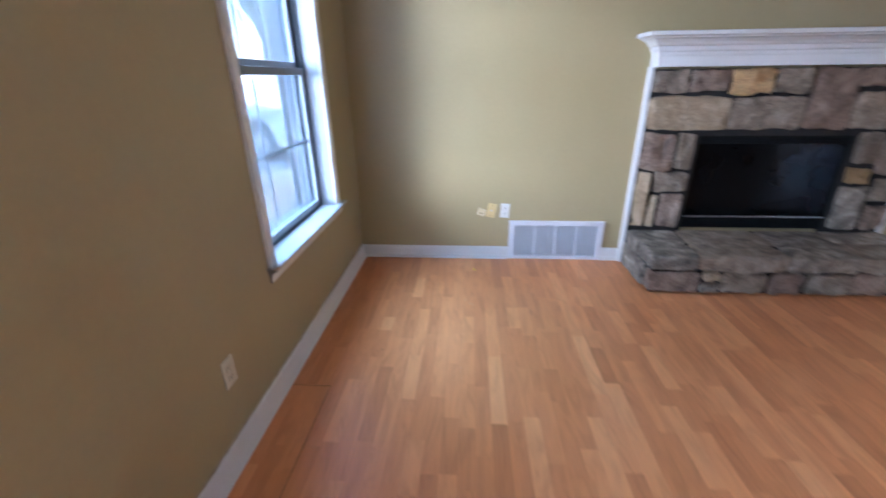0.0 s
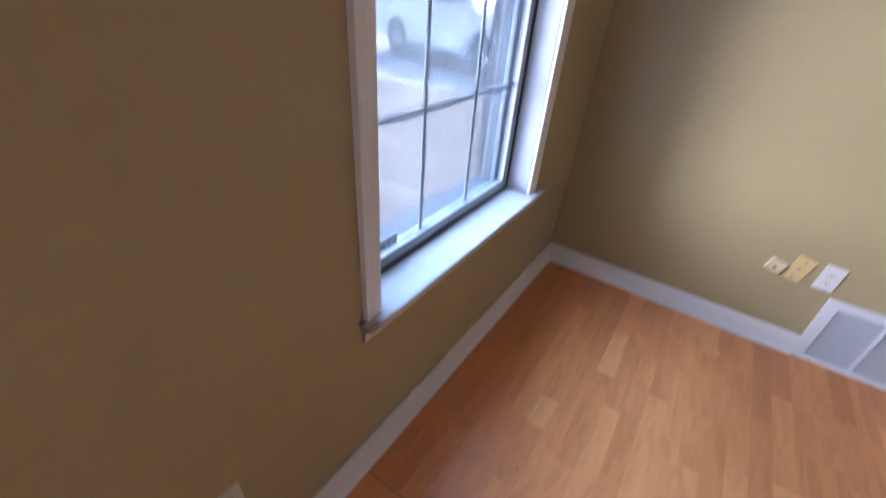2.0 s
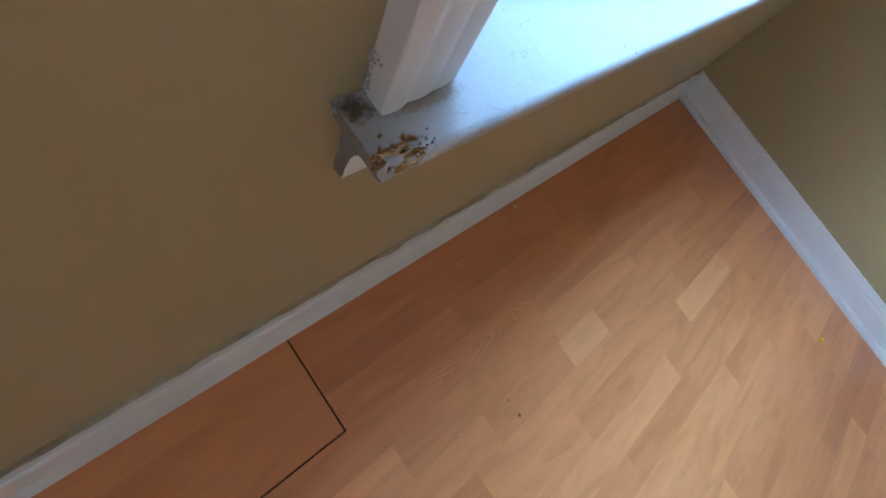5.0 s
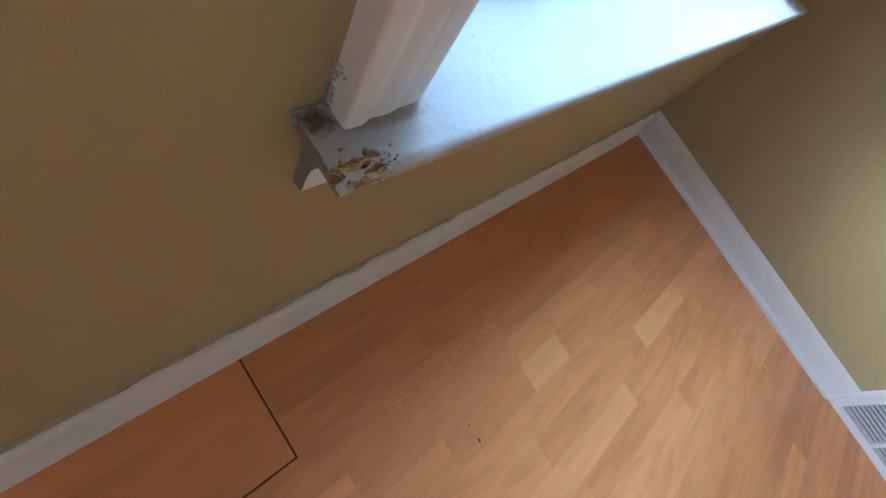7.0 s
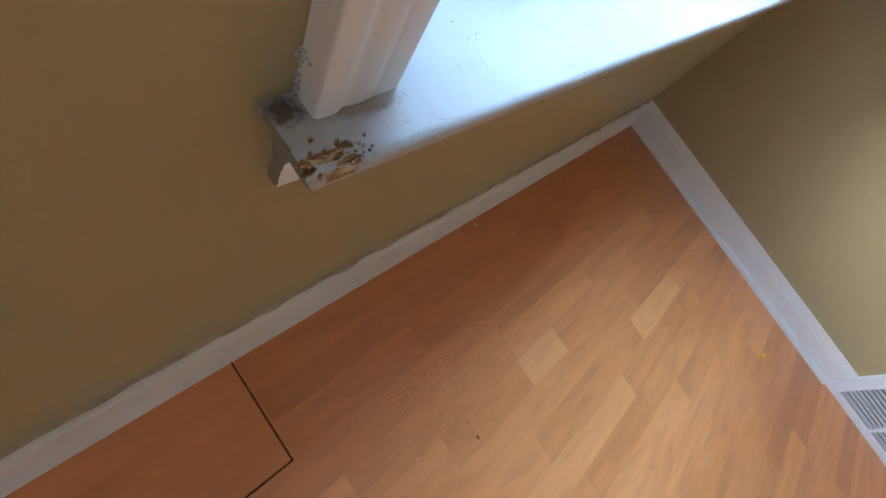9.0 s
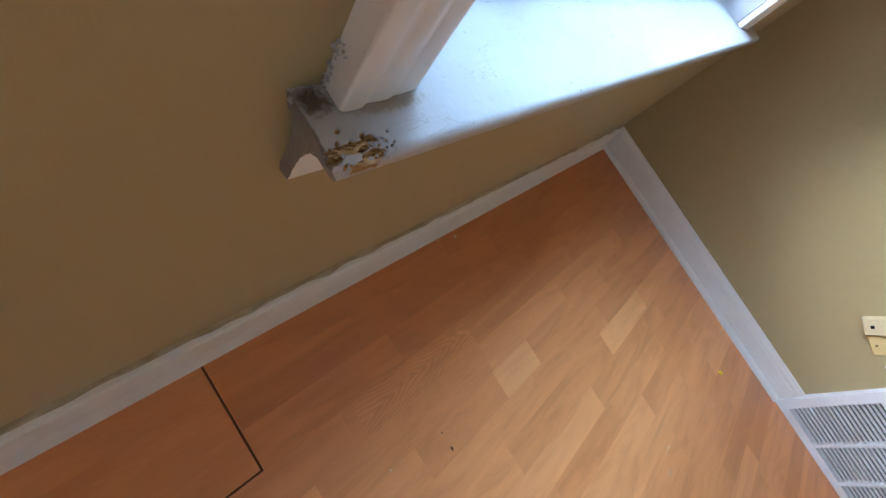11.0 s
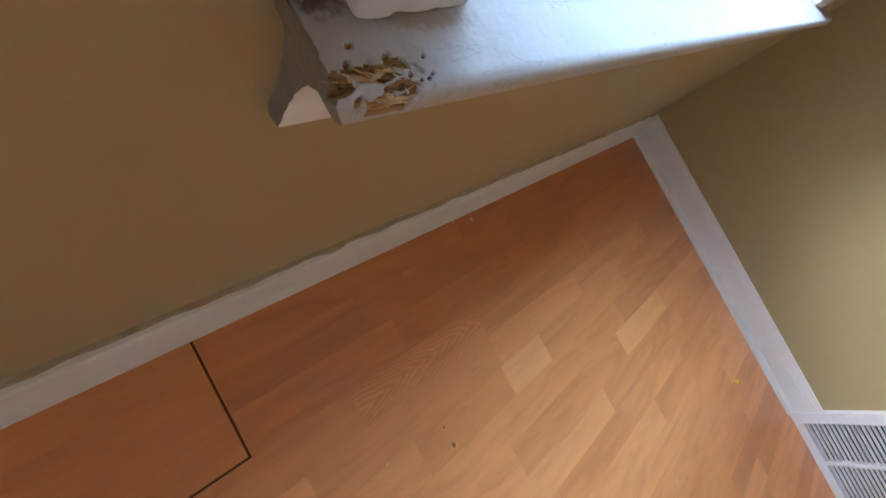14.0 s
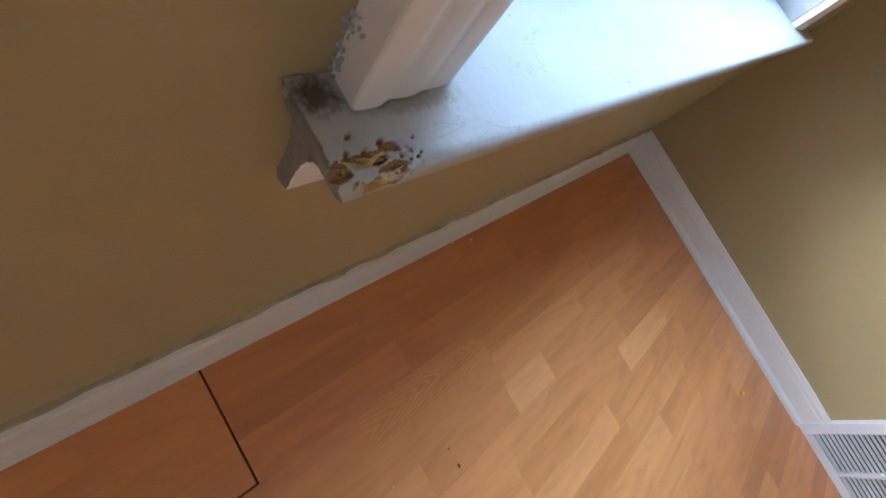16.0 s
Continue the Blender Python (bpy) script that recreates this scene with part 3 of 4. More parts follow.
# the rotten corner of the nosing
def hole(x, y):
    """How deep the rot has eaten at a place on the nosing."""
    w = noise.noise(Vector((x * 260, y * 150, 1.0))) * 0.55 + noise.noise(Vector((x * 700, y * 420, 4.0))) * 0.45
    deepest = 0.0
    for cx, cy, rx, ry, deep in ((0.0528, -1.5290, 0.0022, 0.0062, 0.0042), (0.0535, -1.5210, 0.0026, 0.0058, 0.0046), (0.0515, -1.5140, 0.0022, 0.0034, 0.0036),
                                 (0.0500, -1.5110, 0.0010, 0.0030, 0.0026), (0.0590, -1.5130, 0.0030, 0.0056, 0.0044), (0.0615, -1.5185, 0.0022, 0.0075, 0.0034),
                                 (0.0520, -1.5080, 0.0008, 0.0036, 0.0020), (0.0562, -1.5372, 0.0022, 0.0060, 0.0075)):
        v = 1.25 - math.hypot((x - cx) / rx, (y - cy) / ry) + w * 0.75
        if v > 0.03:
            fib = 0.5 + 0.5 * noise.noise(Vector((x * 1500, y * 140, 9.0)))
            deepest = max(deepest, min(v * 3.2, 1.0) * deep * (0.35 + 0.65 * fib))
    return deepest


# small beetle holes and missing paint beyond the main rot
PITS = [(0.0430, -1.525, 0.0012), (0.0490, -1.529, 0.0010), (0.0500, -1.5222, 0.0011), (0.0478, -1.514, 0.0014), (0.0490, -1.499, 0.0007), (0.0550, -1.508, 0.0009),
        (0.0540, -1.503, 0.0008), (0.0570, -1.501, 0.0008), (0.0590, -1.510, 0.0010), (0.0540, -1.512, 0.0007), (0.0602, -1.530, 0.0012), (0.0572, -1.5045, 0.0006), (0.0555, -1.4985, 0.0006)]

NYG = 150
dense = nose_profile(60, 26, 24)
rows_ = []
bm = bmesh.new()
depth = {}
for j in range(NYG + 1):
    y = EL + (CUT - EL) * j / NYG
    row = []
    for i, (x, z) in enumerate(dense):
        up = z > TOP - TH * 0.62
        d = hole(x, y) if up else (hole(x, y) * 0.35 if z > TOP - TH * 0.85 else 0.0)
        for px, py, pr in PITS:
            q = math.hypot(x - px + 0.35 * (y - py), (y - py) * 0.6) / pr
            if up and q < 1.0:
                d = max(d, 0.0022 * (1 - q * q))
        on_top = i <= 60
        nx, nz = (0.0, 1.0) if on_top else ((x - (NX - TH * 0.5)), z - (TOP - TH * 0.5))
        ln = math.hypot(nx, nz) or 1.0
        lift = 0.0
        if up and d == 0.0:
            e = 1.0 - math.hypot((y + 1.5195) / 0.0215, (x - 0.0575) / 0.0125)
            lift = max(0.0, e) * 0.0011 * max(0.0, noise.noise(Vector((x * 240, y * 200, 7.0))) + 0.25)
        ragged = 0.0
        if j < 12:
            ragged = (1 - j / 12) * (0.0011 * noise.noise(Vector((x * 330, z * 120, 2.0))) + 0.0007 * noise.noise(Vector((x * 900, z * 200, 5.0))))
        # the end is cut back below, where the wood has crumbled
        if j < 40:
            ragged += (1 - j / 40) * 0.0038 * min(1.0, max(0.0, (TOP - 0.002 - z) / (TH - 0.002)))
        # the chipped front tip of the end
        tip = max(0.0, 1 - math.hypot((x - NX) / 0.005, (y - EL) / 0.004)) * 0.0025 if up else 0.0
        k = d - lift + tip
        v = bm.verts.new((x - nx / ln * k, y + ragged, z - nz / ln * k))
        depth[v] = d + tip * 0.3
        row.append(v)
    rows_.append(row)
for j in range(NYG):
    for i in range(len(dense) - 1):
        f = bm.faces.new((rows_[j][i], rows_[j][i + 1], rows_[j + 1][i + 1], rows_[j + 1][i]))
        f.material_index = 1 if sum(depth[v] for v in f.verts) / 4 > 0.0007 else 0
        f.smooth = f.material_index == 0
end = bm.faces.new(rows_[0])
end.material_index = 2
rot = put(part("rotten_corner", bm, [STOOL, ROTTEN, SHADED_END], label="rotten sill corner with flaking paint and bare wood"), window)
rot.parent = stool
rot.matrix_parent_inverse = Matrix.Identity(4)


def under(ob, parent):
    """Makes ob, built in world coordinates, a sub-part of a part that is too."""
    ob.parent = parent
    ob.matrix_parent_inverse = Matrix.Identity(4)
    return ob


# splinters of bare wood and lifted flakes of paint in the rotten corner
rng = random.Random(11)
for k in range(64):
    cx, cy, rx, ry = rng.choice(((0.0530, -1.5270, 0.0018, 0.0065), (0.0595, -1.5140, 0.0020, 0.0060), (0.0520, -1.5165, 0.0020, 0.0045)))
    x, y = cx + rng.gauss(0, rx * 0.6), cy + rng.gauss(0, ry * 0.5)
    x, y = min(x, 0.0608), max(y, EL + 0.006)
    z = TOP - 0.0024 + rng.uniform(-0.0012, 0.0008) - max(0.0, x - 0.0565) * 0.6
    ln, wd = rng.uniform(0.004, 0.010), rng.uniform(0.0003, 0.0011)
    a = rng.gauss(1.50, 0.30) + (math.pi if rng.random() < 0.4 else 0)
    up = rng.uniform(-0.08, 0.28)
    d = Vector((math.cos(a) * math.cos(up), math.sin(a) * math.cos(up), math.sin(up)))
    s = d.cross(Vector((0, 0, 1))).normalized()
    n = s.cross(d)
    c = Vector((x, y, z))
    bm = bmesh.new()
    ring0 = [c + s * wd + n * wd * 0.4, c - s * wd + n * wd * 0.3, c - s * wd * 0.8 - n * wd * 0.5, c + s * wd * 0.7 - n * wd * 0.5]
    m_ = c + d * ln * 0.6 + n * 0.0003
    ring1 = [m_ + s * wd * 0.7 + n * wd * 0.3, m_ - s * wd * 0.6 + n * wd * 0.3, m_ - s * wd * 0.5 - n * wd * 0.3, m_ + s * wd * 0.5 - n * wd * 0.3]
    va, vb = extrude_profile(bm, ring0, ring1, caps=False)
    bm.faces.new(va[::-1])
    tipv = bm.verts.new(c + d * ln + n * 0.0006)
    for i in range(4):
        bm.faces.new((vb[i], vb[(i + 1) % 4], tipv))
    under(part("splinter", bm, SPLINTER if rng.random() < 0.7 else ROTTEN), stool)
for k in range(10):
    t_ = rng.uniform(0, 2 * math.pi)
    rr = rng.uniform(0.55, 1.15)
    x = min(0.0575 + math.cos(t_) * 0.0075 * rr, 0.0600)
    y = -1.5195 + math.sin(t_) * 0.0155 * rr
    size = rng.uniform(0.0007, 0.0019)
    tilt = pose(x, y, TOP + 0.0002 - max(0.0, x - 0.0575) * 0.5, rng.uniform(-20, 20), rng.uniform(-20, 20), rng.uniform(0, 360))
    bm = bmesh.new()
    m_ = rng.randint(4, 6)
    ring = []
    for i in range(m_):
        a = 2 * math.pi * i / m_
        r_ = size * rng.uniform(0.35, 1.3)
        ring.append((r_ * math.cos(a), 1.5 * r_ * math.sin(a), 0.25 * r_ * math.cos(2 * a)))
    extrude_profile(bm, [tilt @ Vector(p) for p in ring], [tilt @ (Vector(p) + Vector((0, 0, 0.00018))) for p in ring])
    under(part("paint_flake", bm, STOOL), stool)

# crust of old caulk where stool, casing and wall meet
bm = bmesh.new()
for k in range(150):
    u = rng.random()
    if u < 0.55:
        c = Vector((TX + 0.002 + abs(rng.gauss(0, 0.003)), EL + 0.0005 + rng.random() * 0.018, TOP + 0.0004))
    elif u < 0.8:
        c = Vector((TX + 0.002 + abs(rng.gauss(0, 0.002)), JL - 0.0585 - abs(rng.gauss(0, 0.0015)), TOP + rng.random() * 0.03))
    else:
        c = Vector((TX + 0.002 + rng.random() * 0.005, EL + abs(rng.gauss(0, 0.0012)), TOP - rng.random() * 0.003))
    r = bmesh.ops.create_icosphere(bm, subdivisions=1, radius=rng.uniform(0.0004, 0.0013))
    sq = Vector((rng.uniform(0.6, 1.2), rng.uniform(0.6, 1.4), rng.uniform(0.5, 1.0)))
    for v in r["verts"]:
        v.co = Vector((v.co.x * sq.x, v.co.y * sq.y, v.co.z * sq.z)) * (1 + 0.5 * noise.noise(v.co * 900 + c * 500)) + c
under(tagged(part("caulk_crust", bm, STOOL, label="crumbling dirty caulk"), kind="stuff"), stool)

# apron below the stool: flat foot, cove under the nosing
AP = [(0, 0.539), (0.0085, 0.539), (0.0100, 0.5405), (0.0108, 0.555), (0.0118, 0.566), (0.0150, 0.576), (0.0205, 0.5845), (0.0275, 0.590), (0.0325, 0.5935), (0.0335, 0.5974), (0, 0.5974)]
bm = bmesh.new()
# fine steps round the sawn end, which is torn; its shade is painted grey
dense_ap = []
for (d0, z0), (d1, z1) in zip(AP, AP[1:] + AP[:1]):
    n_ = max(1, int(math.hypot(d1 - d0, z1 - z0) / 0.0012))
    dense_ap += [(d0 + (d1 - d0) * i / n_, z0 + (z1 - z0) * i / n_) for i in range(n_)]
torn = [(TX + d - (0.0013 * max(0.0, noise.noise(Vector((z * 420, d * 300, 3)))) if 0.006 < d else 0.0),
         -1.5235 - 0.0052 * max(0.0, (z - 0.572) / 0.025) + 0.0013 * noise.noise(Vector((d * 500, z * 320, 0))), z) for d, z in dense_ap]
va, vb = extrude_profile(bm, torn, [(TX + d, -0.468, z) for d, z in dense_ap], caps=False)
bm.faces.new(va[::-1]).material_index = 1
bm.faces.new(vb)
put(part("apron", bm, [TRIM, SHADED_END], label="moulded white apron under the stool, its torn end shaded grey"), window)


# sashes: the lower one inside, the upper one behind it
def sash(xc, z0, z1, name, bottom, top, stile=0.035, thick=0.028):
    s = put(part(name, boxes(
        (xc - thick / 2, JL + 0.012, z0, xc + thick / 2, JL + 0.012 + stile, z1), (xc - thick / 2, JR - 0.012 - stile, z0, xc + thick / 2, JR - 0.012, z1),
        (xc - thick / 2, JL + 0.012 + stile, z0, xc + thick / 2, JR - 0.012 - stile, z0 + bottom),
        (xc - thick / 2, JL + 0.012 + stile, z1 - top, xc + thick / 2, JR - 0.012 - stile, z1), bevel=0.002), SASH_PALE), window)
    ya, yb = JL + 0.012 + stile, JR - 0.012 - stile
    za, zb = z0 + bottom, z1 - top
    g = under(part("pane", boxes((xc - 0.003, ya - 0.004, za - 0.004, xc + 0.003, yb + 0.004, zb + 0.004)), GLASS), s)
    g.visible_shadow = False
    for i in (1, 2):
        ym_ = ya + (yb - ya) * i / 3
        under(part("muntin", boxes((xc - 0.010, ym_ - 0.008, za, xc - 0.005, ym_ + 0.008, zb), bevel=0.001), MUNTIN), s)
    zm = (za + zb) / 2
    for i in range(3):
        a, b_ = ya + (yb - ya) * i / 3 + (0.0085 if i else 0), ya + (yb - ya) * (i + 1) / 3 - (0.0085 if i < 2 else 0)
        under(part("muntin", boxes((xc - 0.010, a, zm - 0.008, xc - 0.005, b_, zm + 0.008), bevel=0.001), MUNTIN), s)
    return s


lower = sash(-0.088, TOP + 0.014, 1.425, "lower_sash", 0.034, 0.034)
upper = sash(-0.120, 1.395, HEAD - 0.006, "upper_sash", 0.060, 0.04)
under(part("meeting_rail", boxes((-0.0735, JL + 0.012, 1.388, -0.069, JR - 0.012, 1.424), bevel=0.001), SASH), lower)
for ya, yb in ((JL + 0.0002, JL + 0.0115), (JR - 0.0115, JR - 0.0002)):
    put(part("sash_track", boxes((-0.136, ya, TOP, -0.070, yb, HEAD), bevel=0.001), TRACK, label="dark sash track"), window)
put(part("sill_seal", boxes((-0.136, JL + 0.0118, TOP - 0.010, -0.0685, JR - 0.0118, TOP + 0.0135), bevel=0.001), TRACK, label="black seal under the lower sash"), window)
put(part("haze_screen", boxes((-0.150, JL + 0.02, TOP + 0.02, -0.149, JR - 0.02, HEAD - 0.02)), SCREEN), window).visible_shadow = False
for ya, yb in ((Y0 - 0.07, JL), (JR, Y1 + 0.07)):
    put(part("brick_mould", boxes((-0.235, ya, TOP - 0.03, -0.1405, yb, HEAD + 0.07), bevel=0.003), SIDING, label="grey outside trim"), window)
put(part("brick_mould", boxes((-0.235, JL + 0.001, HEAD, -0.1405, JR - 0.001, HEAD + 0.07), bevel=0.003), SIDING, label="grey outside trim"), window)
put(part("outer_sill", boxes((-0.26, JL + 0.001, TOP - 0.04, -0.1405, JR - 0.001, TOP + 0.004), bevel=0.003), SIDING, label="grey outside sill"), window)

# alarm company sticker on the lower pane, its mark as plain shapes
SY_, SZ_ = -1.360, 0.672     # its lower corner on the glass
stk = tagged(part("window_sticker", boxes((-0.0848, SY_, SZ_, -0.0842, SY_ + 0.090, SZ_ + 0.034)), STICKER), "small pale sticker with blue print on the glass", "sticker")
under(part("printed_mark", boxes((-0.0842, SY_ + 0.053, SZ_ + 0.003, -0.0839, SY_ + 0.085, SZ_ + 0.031)), STICKER_BLUE), stk)
under(part("printed_mark", boxes((-0.0839, SY_ + 0.058, SZ_ + 0.008, -0.0836, SY_ + 0.067, SZ_ + 0.026), (-0.0839, SY_ + 0.070, SZ_ + 0.008, -0.0836, SY_ + 0.0795, SZ_ + 0.026)), STICKER), stk)
under(part("printed_bar", boxes((-0.0842, SY_ + 0.007, SZ_ + 0.012, -0.0839, SY_ + 0.045, SZ_ + 0.017)), STICKER_BLUE), stk)


# ---- return air grille ----
VX0, VX1, VZ1, VY = 1.2045, 1.9375, 0.322, -0.022
vent = tagged(empty("return_air_grille", ((VX0 + VX1) / 2, 0, 0.0)), "white metal return air grille with four louvred panels on the wall", "vent")
# flat sheet on the wall, dark to stand in for shade inside the duct
put(part("backing", boxes((VX0 + 0.03, -0.003, 0.02, VX1 - 0.03, -0.0005, VZ1 - 0.03)), DUCT_SHADE, label="dark flat sheet for the shaded duct behind the louvres"), vent)
bm = boxes((VX0, VY, 0.002, VX0 + 0.042, -0.0005, VZ1), (VX1 - 0.042, VY, 0.002, VX1, -0.0005, VZ1),
           (VX0 + 0.042, VY, 0.002, VX1 - 0.042, -0.0005, 0.030), (VX0 + 0.042, VY, VZ1 - 0.036, VX1 - 0.042, -0.0005, VZ1), bevel=0.0015)
put(part("frame", bm, VENT), vent)
edges = [VX0 + 0.042 + (VX1 - VX0 - 0.084) * i / 4 for i in range(5)]
for x in edges[1:4]:
    put(part("bar", boxes((x - 0.007, VY + 0.001, 0.030, x + 0.007, -0.004, VZ1 - 0.036), bevel=0.001), VENT), vent)
zz = [0.0365 + i * 0.0131 for i in range(19)]
for i in range(4):
    xa, xb = edges[i] + (0.0075 if i else 0), edges[i + 1] - (0.0075 if i < 3 else 0)
    for z in zz:
        bm = bmesh.new()
        ring = [(VY + 0.002, z + 0.0002), (VY + 0.002, z + 0.0018), (-0.0075, z + 0.0048), (-0.0070, z + 0.0036)]
        extrude_profile(bm, [(xa, a, b_) for a, b_ in ring], [(xb, a, b_) for a, b_ in ring])
        put(part("slat", bm, VENT), vent)
for x in (VX0 + 0.02, VX1 - 0.02):
    bm = bmesh.new()
    bmesh.ops.create_cone(bm, cap_ends=True, segments=12, radius1=0.0045, radius2=0.003, depth=0.002, matrix=pose(x, VY - 0.001, VZ1 * 0.5, 90, 0, 0))
    put(part("screw", bm, VENT), vent)


# ---- wall plates ----
def plate_body(w, h, t_, material, name, label, category):
    bm = bmesh.new()
    box(bm, -w / 2, -t_, -h / 2, w / 2, 0, h / 2, bevel=0.0022, seg=2)
    ob = new(name, mesh_of(name, bm, material))
    return tagged(ob, label, category)


def disc(x, z, r, y0, y1, material, name, parent, seg=16):
    bm = bmesh.new()
    bmesh.ops.create_cone(bm, cap_ends=True, segments=seg, radius1=r, radius2=r, depth=abs(y1 - y0), matrix=pose(x, (y0 + y1) / 2, z, 90, 0, 0))
    return part(name, bm, material, parent)


def duplex_outlet(material, label):
    o = plate_body(0.070, 0.1145, 0.006, material, "wall_outlet", label, "outlet")
    for s in (-1, 1):
        bm = boxes((-0.0165, -0.0085, s * 0.0195 - 0.0135, 0.0165, -0.0061, s * 0.0195 + 0.0135), bevel=0.002)
        r_ = part("receptacle", bm, material, o)
        for dx, hh in ((-0.0063, 0.0042), (0.0063, 0.0034)):
            part("slot", boxes((dx - 0.0011, -0.0089, s * 0.0195 + 0.001 - hh + 0.002, dx + 0.0011, -0.0086, s * 0.0195 + 0.003 + hh)), DARK, r_)
        disc(0, s * 0.0195 - 0.0075, 0.0023, -0.0089, -0.0086, DARK, "slot", r_, 10)
    disc(0, 0, 0.0028, -0.0072, -0.006, STEEL, "screw", o)
    return o


out_n = duplex_outlet(IVORY, "white duplex outlet plate above the return grille")
out_n.matrix_world = pose(1.165, -0.0005, 0.402, 0, 3, 0)
out_w = duplex_outlet(ALMOND, "almond duplex outlet plate low on the window wall")
out_w.matrix_world = pose(0.0137, -1.921, 0.383, 0, 0, 90)

cable = plate_body(0.070, 0.1145, 0.006, CREAM, "cable_plate", "yellowed plastic cable plate hanging crooked on the wall", "wall plate")
disc(0, 0.0, 0.0045, -0.016, -0.006, STEEL, "connector", cable, 12)
disc(0, 0.0, 0.007, -0.0075, -0.006, STEEL, "nut", cable, 6)
for s in (-1, 1):
    disc(0, s * 0.042, 0.0028, -0.0072, -0.006, DARK, "screw", cable)
cable.matrix_world = pose(1.061, -0.0005, 0.403, 0, 12, 0)

jack = tagged(empty("phone_jack"), "small cream surface phone jack tilted on the wall", "phone jack")
part("cover", boxes((-0.030, -0.020, -0.028, 0.030, 0, 0.028), bevel=0.003), AGED, jack)
part("socket", boxes((-0.006, -0.0205, -0.012, 0.006, -0.0201, -0.003)), DARK, jack)
jack.matrix_world = pose(0.983, -0.0005, 0.391, 0, 18, 0)


# ---- fireplace ----
fire = tagged(empty("fireplace", (3.0, 0, 0)), "rustic stone fireplace with white mantel, raised hearth and black firebox", "fireplace")
FX0, FX1, SFY = 2.10, 3.91, -0.055      # stone face
OX0, OX1, OZ0, OZ1 = 2.465, 3.535, 0.290, 1.0
HX0, HX1, HYF, HZ = 2.095, 3.915, -0.555, 0.285

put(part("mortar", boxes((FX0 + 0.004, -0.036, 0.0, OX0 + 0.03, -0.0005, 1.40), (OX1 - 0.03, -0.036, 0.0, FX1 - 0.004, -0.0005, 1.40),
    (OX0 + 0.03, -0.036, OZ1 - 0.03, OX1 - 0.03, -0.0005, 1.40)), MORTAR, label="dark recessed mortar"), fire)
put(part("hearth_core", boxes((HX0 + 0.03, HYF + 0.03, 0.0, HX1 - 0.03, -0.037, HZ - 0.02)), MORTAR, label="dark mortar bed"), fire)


def stone(x0, x1, z0, z1, y_front, y_back, material, seed, gap=0.0135, parent=fire, rough=1.7, power=15.0):
    """A rough-faced stone that fills a cell: a squared-off pebble with an uneven face."""
    bm = bmesh.new()
    bmesh.ops.create_cube(bm, size=2.0)
    bmesh.ops.subdivide_edges(bm, edges=bm.edges[:], cuts=9, use_grid_fill=True)
    hx, hy, hz = (x1 - x0) / 2 - gap, (y_back - y_front) / 2, (z1 - z0) / 2 - gap
    c = Vector(((x0 + x1) / 2, (y_front + y_back) / 2, (z0 + z1) / 2))
    off = Vector((seed * 3.7, seed * 1.3, seed * 2.1))
    for v in bm.verts:
        p = v.co.copy()
        n_ = (abs(p.x) ** power + abs(p.y) ** power + abs(p.z) ** power) ** (1 / power)
        p /= n_
        p *= 1.03
        q = Vector((p.x * hx, p.y * hy, p.z * hz))
        big = noise.noise((q + off) * 9.0)
        fine = noise.noise((q + off) * 34.0)
        q.x += (0.010 * big + 0.004 * fine) * rough * (1 if abs(p.x) > 0.7 else 0.3)
        q.z += (0.010 * noise.noise((q + off) * 9.0 + Vector((9, 0, 0))) + 0.003 * fine) * rough * (1 if abs(p.z) > 0.7 else 0.3)
        if p.y < 0:
            facet = abs(noise.noise((q + off) * 14.0 + Vector((0, 5, 0))))
            q.y += (0.016 * big + 0.008 * fine + 0.016 * facet) * rough
        if p.z > 0.8 and z0 > 0.16 and z1 < 0.3:
            q.z += 0.007 * noise.noise(Vector((q.x * 24, q.y * 7, seed)))
        v.co = q + c
    ob = put(part("stone", bm, material, smooth=True), parent)
    return ob


G, T, O_, P, S_ = STONE_GREY, STONE_TAN, STONE_GOLD, STONE_PLUM, STONE_SLATE
face = [
    (2.10, 2.345, 1.24, 1.41, G), (2.345, 2.60, 1.25, 1.41, P), (2.60, 2.88, 1.23, 1.41, O_), (2.88, 3.12, 1.24, 1.41, G), (3.12, 3.42, 1.01, 1.41, P), (3.42, 3.68, 1.27, 1.41, P), (3.68, 3.91, 1.22, 1.41, G),
    (2.10, 2.64, 1.005, 1.24, T), (2.64, 3.12, 1.005, 1.235, G), (3.42, 3.68, 1.005, 1.26, G), (3.68, 3.91, 1.0, 1.215, T),
    (2.10, 2.335, 0.725, 1.0, P), (2.335, 2.468, 0.735, 1.0, G),
    (2.10, 2.215, 0.295, 0.72, T), (2.215, 2.468, 0.565, 0.725, G), (2.215, 2.285, 0.30, 0.555, T), (2.285, 2.468, 0.295, 0.56, P),
    (3.532, 3.70, 0.765, 1.0, G), (3.70, 3.91, 0.70, 0.995, P), (3.532, 3.70, 0.63, 0.76, O_), (3.532, 3.74, 0.295, 0.625, S_), (3.74, 3.91, 0.50, 0.69, G), (3.74, 3.91, 0.295, 0.49, P),
]
for k, (a, b_, c, d, m_) in enumerate(face):
    stone(a, b_, c, d, SFY - 0.012 - 0.008 * ((k * 37) % 5) / 5, -0.010, m_, k + 1)
